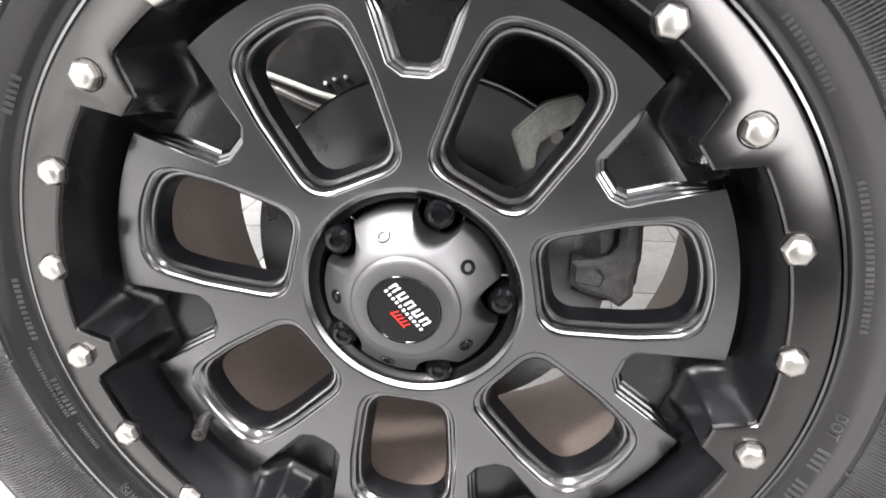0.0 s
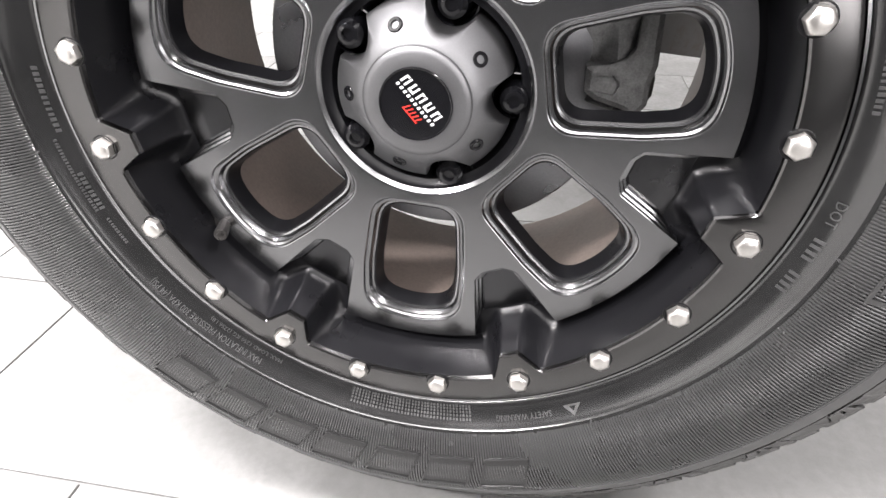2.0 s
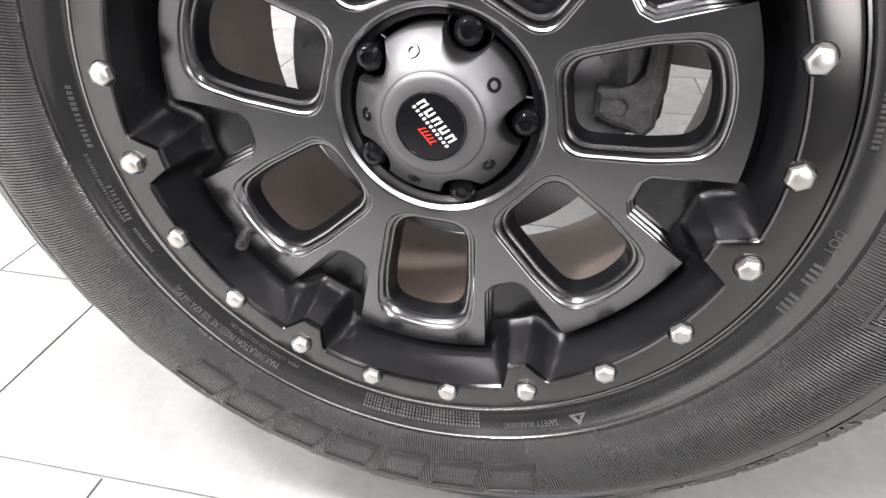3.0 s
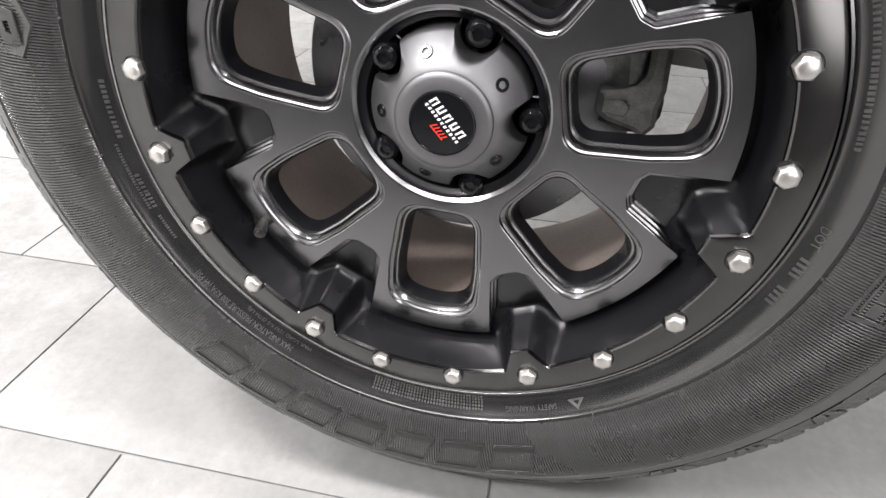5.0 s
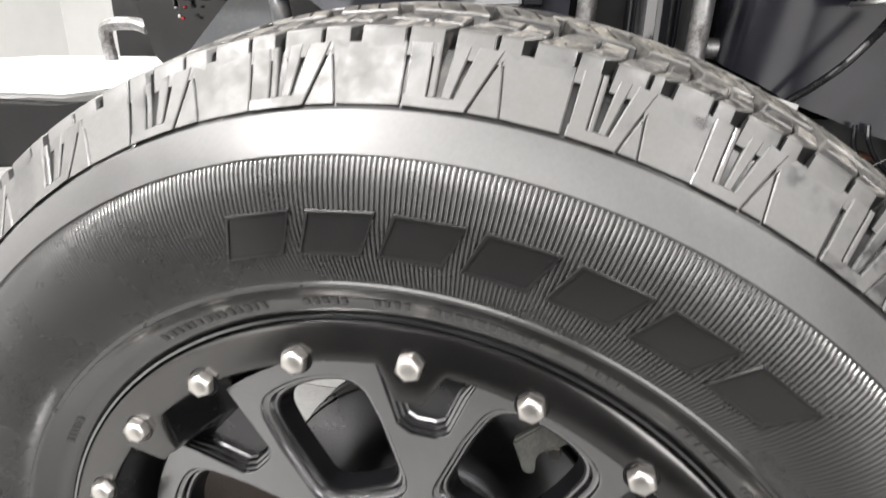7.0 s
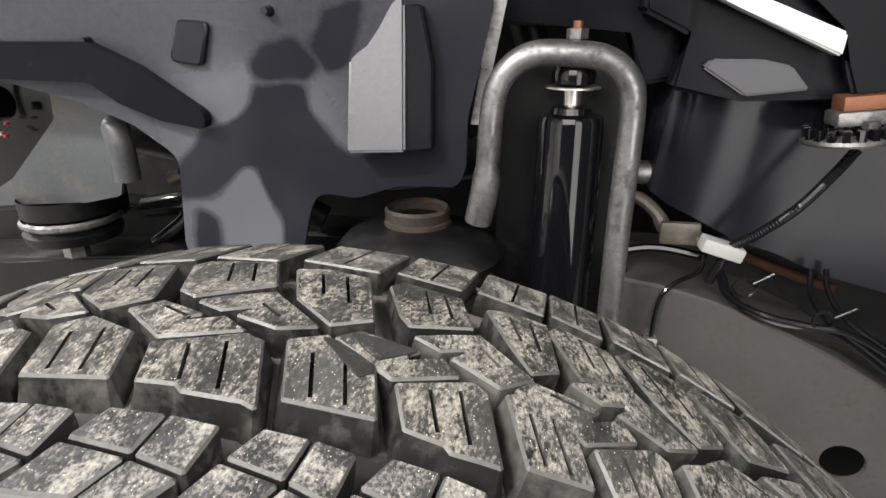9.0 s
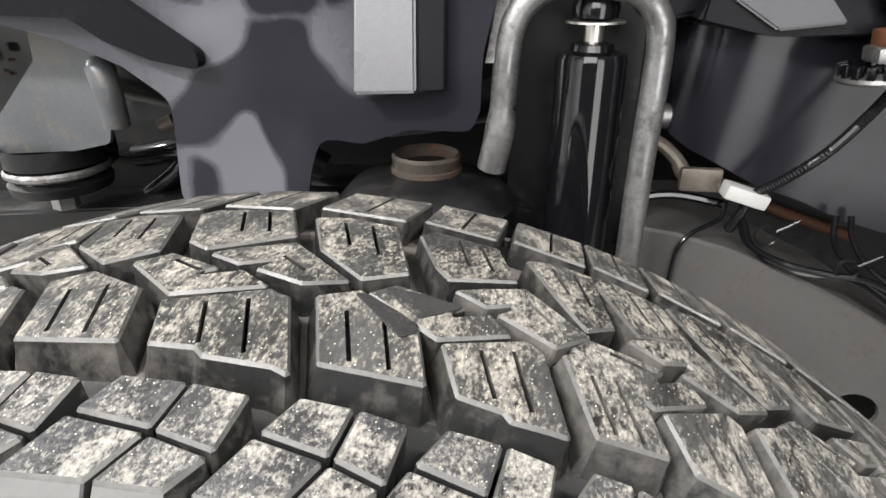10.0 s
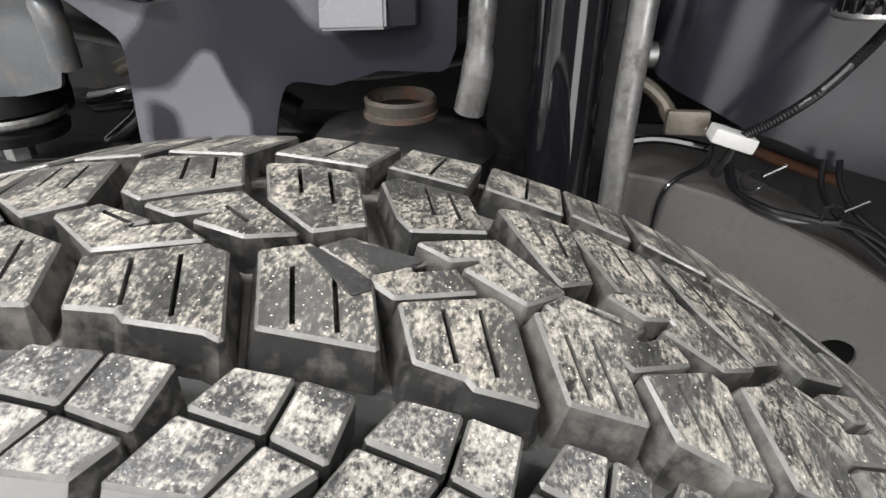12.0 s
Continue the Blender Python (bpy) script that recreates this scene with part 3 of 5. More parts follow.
    axis = Vector((0.0075, -0.0230, 0.0008)).normalized()
    v.matrix_basis = Matrix.Translation(Vector((-0.1693, 0.045, -0.1163))) @ Vector((0, -1, 0)).rotation_difference(axis).to_matrix().to_4x4() @ Matrix.Translation((0, -0.0455, 0))
    return wheel


wheel = build_wheel()
# ---- tyre ----
TREAD_MID, TREAD_R = 0.110, 0.4115


def tread_r(y):
    """Radius of the crowned tread at a distance y across."""
    d = y - TREAD_MID
    if d > 0:
        return TREAD_R - 1.2 * d * d
    return TREAD_R - 2.3 * d * d if d > -0.05 else TREAD_R - 0.00575 + 0.23 * (d + 0.05)


SIDE = [(0.2490, 0.0150), (0.2512, 0.0085), (0.2535, 0.0060), (0.2560, 0.0050), (0.2600, 0.0036), (0.2630, 0.0018), (0.2660, -0.0006), (0.2685, -0.0030), (0.2702, -0.0048), (0.2710, -0.0054), (0.2718, -0.0066), (0.2738, -0.0074),
        (0.2750, -0.0068), (0.2800, -0.0100), (0.2860, -0.0130), (0.2925, -0.0158), (0.3010, -0.0182), (0.3100, -0.0195), (0.3190, -0.0195), (0.3280, -0.0180), (0.3350, -0.0158), (0.3402, -0.0133),
        (0.3412, -0.0142), (0.3440, -0.0128), (0.3500, -0.0095), (0.3570, -0.0052), (0.3600, -0.0032), (0.3612, -0.0012), (0.3640, 0.0008), (0.3720, 0.0062), (0.3800, 0.0122), (0.3870, 0.0180)]


def side_y(r):
    for (r0, y0), (r1, y1) in zip(SIDE, SIDE[1:]):
        if r0 <= r <= r1:
            return y0 + (y1 - y0) * (r - r0) / (r1 - r0)
    return SIDE[-1][1]


def flat_fill(outline, holes=()):
    """Triangles of a 2D outline less its holes: points, faces."""
    from mathutils import geometry
    pts, edges = [], []
    for lp in (outline, *holes):
        s = len(pts)
        pts += [Vector(p) for p in lp]
        edges += [(s + i, s + (i + 1) % len(lp)) for i in range(len(lp))]
    vv, _, ff, *_ = geometry.delaunay_2d_cdt(pts, edges, [], 0, 1e-7)

    def inside(p, lp):
        c = False
        for i in range(len(lp)):
            (x1, y1), (x2, y2) = lp[i - 1], lp[i]
            if (y1 > p[1]) != (y2 > p[1]) and p[0] < (x2 - x1) * (p[1] - y1) / (y2 - y1) + x1:
                c = not c
        return c

    keep = []
    for f in ff:
        c = sum((vv[i] for i in f), Vector((0, 0))) / len(f)
        if inside(c, outline) and not any(inside(c, h) for h in holes):
            keep.append(f)
    return vv, keep


def ccw(lp):
    a = sum(lp[i - 1][0] * lp[i][1] - lp[i][0] * lp[i - 1][1] for i in range(len(lp)))
    return list(lp) if a > 0 else list(reversed(lp))


def relief(bm, outline, holes, place, height, edge=0.0005, base=0.0):
    """A raised shape on a curved surface: place(u, v, h) gives the point h above it."""
    outline = ccw(outline)
    top = offset_in(outline, edge)
    loft([[place(u, v, base) for u, v in outline], [place(u, v, height - edge * 0.6) for u, v in outline], [place(u, v, height) for u, v in top]], bm=bm)
    holes = [ccw(h) for h in holes]
    vv, ff = flat_fill(top, holes)
    vs = [bm.verts.new(place(v.x, v.y, height)) for v in vv]
    for f in ff:
        bm.faces.new([vs[i] for i in f])
    for h in holes:
        loft([[place(u, v, height) for u, v in h], [place(u, v, base) for u, v in h]], bm=bm)
    return bm


def on_side(u, v, h):
    """u: degrees round the wheel (as seen from outside, counterclockwise); v: radius; h: height above the sidewall."""
    return polar(v, math.radians(u), side_y(v) - h)


SHOULDER = [(0.3600, -0.0025), (0.3720, 0.0058), (0.3800, 0.0112), (0.3880, 0.0160), (0.3960, 0.0218)]


def on_shoulder(u, v, h):
    for (r0, y0), (r1, y1) in zip(SHOULDER, SHOULDER[1:]):
        if v <= r1 or r1 == SHOULDER[-1][0]:
            return polar(v, math.radians(u), y0 + (y1 - y0) * (v - r0) / (r1 - r0) - h)


def on_side_mm(mid):
    """The same with u in metres along the circle, clockwise from the angle mid (degrees), at radius v."""
    return lambda u, v, h: polar(v, math.radians(mid) - u / 0.305, side_y(v) - h)


def build_tyre():
    tyre = thing("tyre", "black all-terrain tyre with dusty tread and ribbed sidewall on tiled floor", "tyre", Matrix.Translation(HUB))
    low = [p for p in SIDE if p[0] <= 0.2751]
    rib = [p for p in SIDE if 0.2749 <= p[0] <= 0.3403]
    high = [p for p in SIDE if p[0] >= 0.3401]
    part("bead_band", lathe(low, 240), BEAD_RUBBER, tyre, "smooth dressed rubber band with small raised writing")
    n = 4860
    rings = []
    for i, (r, y) in enumerate(rib):
        up = 0.0012 if 0 < i < len(rib) - 1 else 0
        rings.append([polar(r, 2 * math.pi * k / n, y - up * (0.5, 0.5, 0.3, -0.8, -0.8, 0.3)[k % 6]) for k in range(n)])
    part("ribbed_band", loft(rings), RUBBER, tyre, "finely ribbed black sidewall", 0.7)
    part("shoulder_band", lathe([p for p in high if p[0] <= 0.3601], 240), RUBBER_BAND, tyre)
    # Darkness between lugs and shoulder blocks is put into these floors' colour.
    part("shoulder_floor", lathe([p for p in high if p[0] >= 0.3599], 240), TREAD_SIDE, tyre)
    prof = [(0.3870, 0.0180), (0.3895, 0.0300)] + [(tread_r(0.045 + 0.0135 * i) - 0.0115, 0.045 + 0.0135 * i) for i in range(11)] + [(0.3895, 0.204), (0.3870, 0.216)]
    part("shoulder_groove", lathe(prof[:4], 240), TREAD_SIDE, tyre)
    part("groove_floor", lathe(prof[3:], 240), GROOVE, tyre, "grey-black tread grooves")
    prof = [(r, 0.234 - y) for r, y in reversed(SIDE)]
    part("inner_sidewall", lathe(prof, 160), RUBBER, tyre)
    return tyre


def block_mesh(name, outline, sipes=(), foot=0.0012, depth=0.0125, mat=None, front=0.0, caked=False):
    """A tread block: outline of (degrees round, across), standing on the carcass, with worn edges and narrow slits."""
    k = math.radians(1) * TREAD_R
    flat = ccw([(a * k, y) for a, y in outline])
    flat = ccw(rounded(flat, 0.0008, 1))

    def place(s, y, h):
        a, r = s / TREAD_R, tread_r(y) + h
        return (r * math.sin(a), y, r * math.cos(a))

    bm = bmesh.new()
    foot_rings = [(-foot, -depth), (-foot * 0.75, -0.0085), (-foot * 0.25, -0.0045), (0.0, -0.0009)] if foot > 0.002 else [(-foot, -depth), (0.0, -0.0009)]
    loft([[place(u, v, h) for u, v in (offset_in(flat, d) if d else flat)] for d, h in foot_rings + [(0.0009, 0.0)]], bm=bm)
    for i, f in enumerate(bm.faces):
        f.material_index = 2 if i >= len(bm.faces) - len(flat) else 1
    top = offset_in(flat, 0.0009)
    slots = []
    for (a0, y0), (a1, y1) in sipes:
        p, q = Vector((a0 * k, y0)), Vector((a1 * k, y1))
        d = (q - p).normalized()
        s = Vector((-d.y, d.x)) * 0.0007
        slots.append(ccw([tuple(p - s), tuple(q - s), tuple(q + s), tuple(p + s)]))
    vv, ff = flat_fill(top, slots)
    vs = [bm.verts.new(place(v.x, v.y, 0.0)) for v in vv]
    for f in ff:
        bm.faces.new([vs[i] for i in f])
    for h in slots:
        loft([[place(u, v, z) for u, v in h] for z in (0.0, -0.006)], bm=bm)
        bm.faces.ensure_lookup_table()
        for f in bm.faces[-len(h):]:
            f.material_index = 1
        bm.faces.new([bm.verts.new(place(u, v, -0.006)) for u, v in h])
    if front:
        for v in bm.verts:
            if v.co.y < front and math.hypot(v.co.x, v.co.z) < tread_r(v.co.y) - 0.008:
                v.co.y -= 0.0060
        for f in bm.faces:
            if f.material_index == 1 and max(v.co.y for v in f.verts) < front:
                f.material_index = 3
    me = mesh_of(name, bm, mat or TREAD, 0.4)
    me.materials.append(TREAD_SIDE if front else SIDE_CAKED if caked else BLOCK_SIDE)
    me.materials.append(TREAD_EDGE)
    me.materials.append(SHOULDER_RUBBER)
    return me


# The tread is a ring of cells of uneven width (degrees), by turns of an even and an odd kind. The outlines of each row are
# given for a wide and a narrow cell, in degrees from the cell's start and metres across.
CELL_0 = -5.64
CELLS = [5.85, 6.72, 5.34, 5.33, 3.96, 4.74, 4.70, 5.33, 5.34, 6.72, 5.85, 5.33, 3.96, 4.74]
NEAR_ROW = {0: ([(-1.30, 0.0868), (0.50, 0.0930), (3.50, 0.0825), (4.45, 0.0592), (0.0, 0.0592)],
                [(-1.35, 0.0851), (0.29, 0.0926), (2.09, 0.0795), (3.04, 0.0596), (0.0, 0.0582)]),
            1: ([(-0.83, 0.0770), (3.49, 0.0871), (3.86, 0.0853), (4.43, 0.0844), (6.02, 0.0535), (5.17, 0.0557), (2.38, 0.0564), (1.92, 0.0589), (0.0, 0.0590)],
                [(-1.06, 0.0755), (2.15, 0.0862), (2.45, 0.0852), (2.95, 0.0832), (4.05, 0.0555), (3.25, 0.0550), (2.05, 0.0545), (1.75, 0.0566), (0.0, 0.0580)])}
MID_ROW = {0: ([(-7.60, 0.1057), (-6.50, 0.1115), (-3.85, 0.1198), (-0.10, 0.0961), (-2.26, 0.0919), (-4.75, 0.0972), (-3.95, 0.1050), (-5.70, 0.0994)],
               [(-6.40, 0.1030), (-5.00, 0.1090), (-3.00, 0.1170), (0.10, 0.0975), (-1.60, 0.0866), (-4.30, 0.0953), (-2.85, 0.1058), (-4.75, 0.0975)]),
           1: ([(-4.00, 0.0977), (-2.40, 0.1052), (0.60, 0.0960), (-0.90, 0.0890), (1.70, 0.0959), (3.40, 0.0879), (-0.70, 0.0796)],
               [(-4.80, 0.0903), (-3.80, 0.0978), (-0.35, 0.0945), (-1.45, 0.0855), (0.62, 0.0942), (1.55, 0.0860), (-1.30, 0.0755)])}
FAR_ROW = {0: ([(-2.60, 0.1150), (-4.40, 0.1480), (-2.50, 0.1525), (0.50, 0.1480), (2.40, 0.1075), (0.30, 0.0980)],
               [(-1.50, 0.1170), (-2.95, 0.1430), (-1.20, 0.1490), (0.90, 0.1470), (1.39, 0.1085), (-0.15, 0.1003)]),
           1: ([(-2.47, 0.1152), (-4.30, 0.1470), (-3.60, 0.1535), (0.93, 0.1555), (2.68, 0.1252), (-1.09, 0.1087)],
               [(-2.00, 0.1165), (-3.30, 0.1420), (-2.60, 0.1505), (0.90, 0.1455), (1.85, 0.1190), (-1.40, 0.1090)])}
WIDE, NARROW = {0: 5.6, 1: 6.72}, {0: 3.96, 1: 5.0}


def cell_turns():
    """(start, width, width before, kind) of every cell, closing the ring."""
    widths = list(CELLS[:7])
    while len(widths) < 66:
        widths.append(CELLS[7 + (len(widths) * 5) % 7])
    left = 360 - sum(widths[:7]) - CELLS[0] - CELLS[0]
    f = left / sum(widths[7:64])
    widths = widths[:7] + [w * f for w in widths[7:64]] + [CELLS[0], CELLS[0]]
    out, start = [], CELL_0
    for i, w in enumerate(widths):
        out.append((start, round(w, 2), round(widths[i - 1], 2), i % 2))
        start += w
    return out


def cell_outlines(w, before, kind):
    """The blocks of one cell: (name, outline, slits, foot)."""
    f = (w - NARROW[kind]) / (WIDE[kind] - NARROW[kind])
    f = max(-0.4, min(1.3, f))
    mix = lambda pair: [(b[0] + (a[0] - b[0]) * f, b[1] + (a[1] - b[1]) * f) for a, b in zip(*pair)]

    def between(bl, br, fr, fl, u, v0, v1):
        at = lambda v: tuple(Vector(bl).lerp(Vector(br), u).lerp(Vector(fl).lerp(Vector(fr), u), v))
        return (at(v0), at(v1))

    near, mid, far = mix(NEAR_ROW[kind]), mix(MID_ROW[kind]), mix(FAR_ROW[kind])
    out = []
    if kind:
        q = (near[0], near[3], near[4], near[8])
        out.append(("tread_block", near, [between(*q, 0.36, 0.10, 0.84), between(*q, 0.68, 0.06, 0.86)], 0.003))
        out.append(("tread_block", mid, [(tuple(Vector(mid[1]).lerp(Vector(mid[3]), 0.35)), tuple(Vector(mid[2]).lerp(Vector(mid[3]), 0.45)))], 0.0012))
        q = (far[2], far[3], far[4], far[5])
    else:
        q = (near[0], near[2], near[3], near[4])
        out.append(("tread_block", near, [between(*q, 0.30, 0.16, 0.90), between(*q, 0.66, 0.02, 0.90)], 0.003))
        out.append(("tread_block", mid, [(tuple(Vector(mid[6]).lerp(Vector(mid[2]), 0.12)), tuple(Vector(mid[4]).lerp(Vector(mid[3]), 0.45).lerp(Vector(mid[6]), 0.45)))], 0.0012))
        q = (far[1], far[3], far[4], far[0])
    out.append(("tread_block", far, [between(*q, 0.36, 0.10, 0.74), between(*q, 0.68, 0.10, 0.80)], 0.0012))
    d0, d1 = -0.68 * before, 0.75
    out.append(("tread_block", [(d0, 0.1625), (d0 + 0.5, 0.2065), (d1 + 0.8, 0.2040), (d1, 0.1580)], [((d0 + 0.52 * (d1 - d0), 0.1625), (d0 + 0.52 * (d1 - d0) + 0.6, 0.2020))], 0.0012))
    m, e = 0.385 * w, 0.735 * w
    out.append(("shoulder_block", [(-0.95, 0.0371), (-0.05, 0.0487), (m - 0.10, 0.0484), (m - 0.42, 0.0342)], [], 0.0008))
    out.append(("shoulder_block", [(m - 0.26, 0.0338), (m + 0.06, 0.0484), (e, 0.0470), (e - 0.25, 0.0304)], [], 0.0008))
    out.append(("shoulder_block", [(-2.15, 0.0195), (-1.05, 0.0358), (m - 0.48, 0.0330), (m - 1.45, 0.0195)], [], 0.0008))
    out.append(("shoulder_block", [(m - 1.30, 0.0195), (m - 0.32, 0.0326), (e - 0.30, 0.0292), (min(e - 0.9, w - 2.95), 0.0195)], [], 0.0008))
    return out


def build_tread(tyre):
    turns = cell_turns()
    meshes = {}
    for start, w, before, kind in turns:
        caked = 13 < start < 75
        key = (w, before, kind, caked)
        if key not in meshes:
            meshes[key] = []
            for k, (name, outline, slits, foot) in enumerate(cell_outlines(w, before, kind)):
                outer, dusty = name == "shoulder_block", caked and k < 2
                paint = TREAD_OUTER if outer else TREAD_CAKED if dusty else TREAD
                meshes[key].append((name, block_mesh(name, outline, slits, foot, mat=paint, front=0.0199 if outer else 0.0, caked=dusty)))
        for name, me in meshes[key]:
            ob = new(name, me)
            ob.parent = tyre
            ob.matrix_basis = Matrix.Rotation(math.radians(start), 4, "Y")
    # raised fork-shaped lugs and smooth panels on the shoulder
    levels = [0.3626 + 0.0270 * i / 6 for i in range(7)]

    def strip(bm, left, right, height, lo=0, hi=6):
        """A raised strip up the shoulder between two lines given as (angle at the foot, angle at the top)."""
        at = lambda pair, i: pair[0] + (pair[1] - pair[0]) * i / 6
        rows = []
        for i in range(lo, hi + 1):
            l, r, v = 90 - at(left, i), 90 - at(right, i), levels[i]
            e = -0.10
            rows.append([on_shoulder(l, v, -0.006), on_shoulder(l, v, height - 0.0006), on_shoulder(l + e, v, height), on_shoulder(r - e, v, height), on_shoulder(r, v, height - 0.0006), on_shoulder(r, v, -0.006)])
        loft(rows, closed=False, bm=bm)
        for row in (rows[0], rows[-1]):
            bm.faces.new([bm.verts.new(p) for p in row])

    ready = {}
    for i, (start, w, before, kind) in enumerate(turns):
        if kind:
            continue
        after = turns[(i + 1) % len(turns)][1]
        key = (w, before, after)
        if key not in ready:
            g, s = -0.38 * before, (w + before) / 12
            nxt_s = (w + after) / 12
            crease = (w - 0.38 * w - 1.2, w - 0.38 * w - 2.0)
            end = w + after - 0.38 * after
            pieces = [("shoulder_lug", (g - 2.3 * s, g - 2.5 * s), (g - 0.75 * s, g - 0.95 * s), 0.0016, 0, 6), ("shoulder_bar", (g - 0.62 * s, g - 0.82 * s), (g - 0.10 * s, g - 0.35 * s), 0.0013, 1, 6),
                      ("shoulder_bar", (g + 0.25 * s, g + 0.60 * s), (g + 0.85 * s, g + 1.7 * s), 0.0013, 1, 6), ("shoulder_lug", (g + 1.05 * s, g + 2.2 * s), (g + 2.2 * s, g + 3.9 * s), 0.0016, 0, 6),
                      ("lug_foot", (g - 2.45 * s, g - 2.5 * s), (g + 2.2 * s, g + 3.9 * s), 0.0018, 0, 1), ("shoulder_panel", (g + 2.35 * s, g + 4.1 * s), (crease[0] - 0.05, crease[1] - 0.05), 0.0010, 0, 6),
                      ("shoulder_panel", (crease[0] + 0.05, crease[1] + 0.05), (end - 2.5 * nxt_s, end - 2.7 * nxt_s), 0.0010, 0, 6)]
            ms = []
            for name, left, right, height, lo, hi in pieces:
                bm = bmesh.new()
                strip(bm, left, right, height, lo, hi)
                bmesh.ops.remove_doubles(bm, verts=bm.verts[:], dist=1e-6)
                ms.append((name, mesh_of(name, bm, SHOULDER_RUBBER, 0.4)))
            ready[key] = ms
        for name, me in ready[key]:
            ob = new(name, me)
            ob.parent = tyre
            ob.matrix_basis = Matrix.Rotation(math.radians(start), 4, "Y")


def raised_word(tyre, name, first, step, count, v0, v1, lean, label):
    """A maker's name, drawn as a row of plain leaning plates."""
    for i in range(count):
        bm = bmesh.new()
        w = math.radians(step) * 0.305 * 0.80
        h = v1 - v0
        at = lambda u, v: (w * u + lean * v, v0 + h * v)
        field = ccw([at(0, 0), at(1, 0), at(1, 1), at(0, 1)])
        relief(bm, field, [], on_side_mm(first - step * i), 0.0020, 0.0006)
        relief(bm, field, [offset_in(field, 0.0022)], on_side_mm(first - step * i), 0.0028, 0.0006, 0.0016)
        part(name, bm, RUBBER_SMOOTH, tyre, label)


def text_parts(word, size):
    """Flat outline mesh of a word in the built-in font: points, faces; baseline at 0."""
    cu = bpy.data.curves.new("writing", "FONT")
    cu.body, cu.size, cu.resolution_u = word, size, 2
    ob = bpy.data.objects.new("writing", cu)
    scene.collection.objects.link(ob)
    me = bpy.data.meshes.new_from_object(ob.evaluated_get(bpy.context.evaluated_depsgraph_get()))
    pts, faces = [v.co.copy() for v in me.vertices], [tuple(p.vertices) for p in me.polygons]
    bpy.data.objects.remove(ob)
    bpy.data.curves.remove(cu)
    bpy.data.meshes.remove(me)
    return pts, faces


def side_writing(tyre, word, start, radius, size, name="writing", spread=1.0):
    pts, faces = text_parts(word, size)
    bm = bmesh.new()
    vs = [bm.verts.new(polar(radius + p.y, math.radians(start) - p.x * spread / radius, side_y(radius + p.y) - 0.0004)) for p in pts]
    for f in faces:
        try:
            bm.faces.new([vs[i] for i in f])
        except ValueError:
            pass
    part(name, bm, RUBBER_GREY, tyre, "small raised rubber writing", 0)


def side_bars(tyre, start, step, count, r0, r1, share=0.7):
    """Writing too small to read, as a row of plain raised bars."""
    bm = bmesh.new()
    rnd = random.Random(count)
    for i in range(count):
        a = start - step * i
        w = step * share * rnd.uniform(0.6, 1.0)
        relief(bm, [(a, r0), (a - w, r0), (a - w, r1), (a, r1)], [], on_side, 0.0006, 0.0001)
    tagged(part("small_writing", bm, RUBBER_GREY, tyre, "rows of small raised marks", 0), kind="stuff")


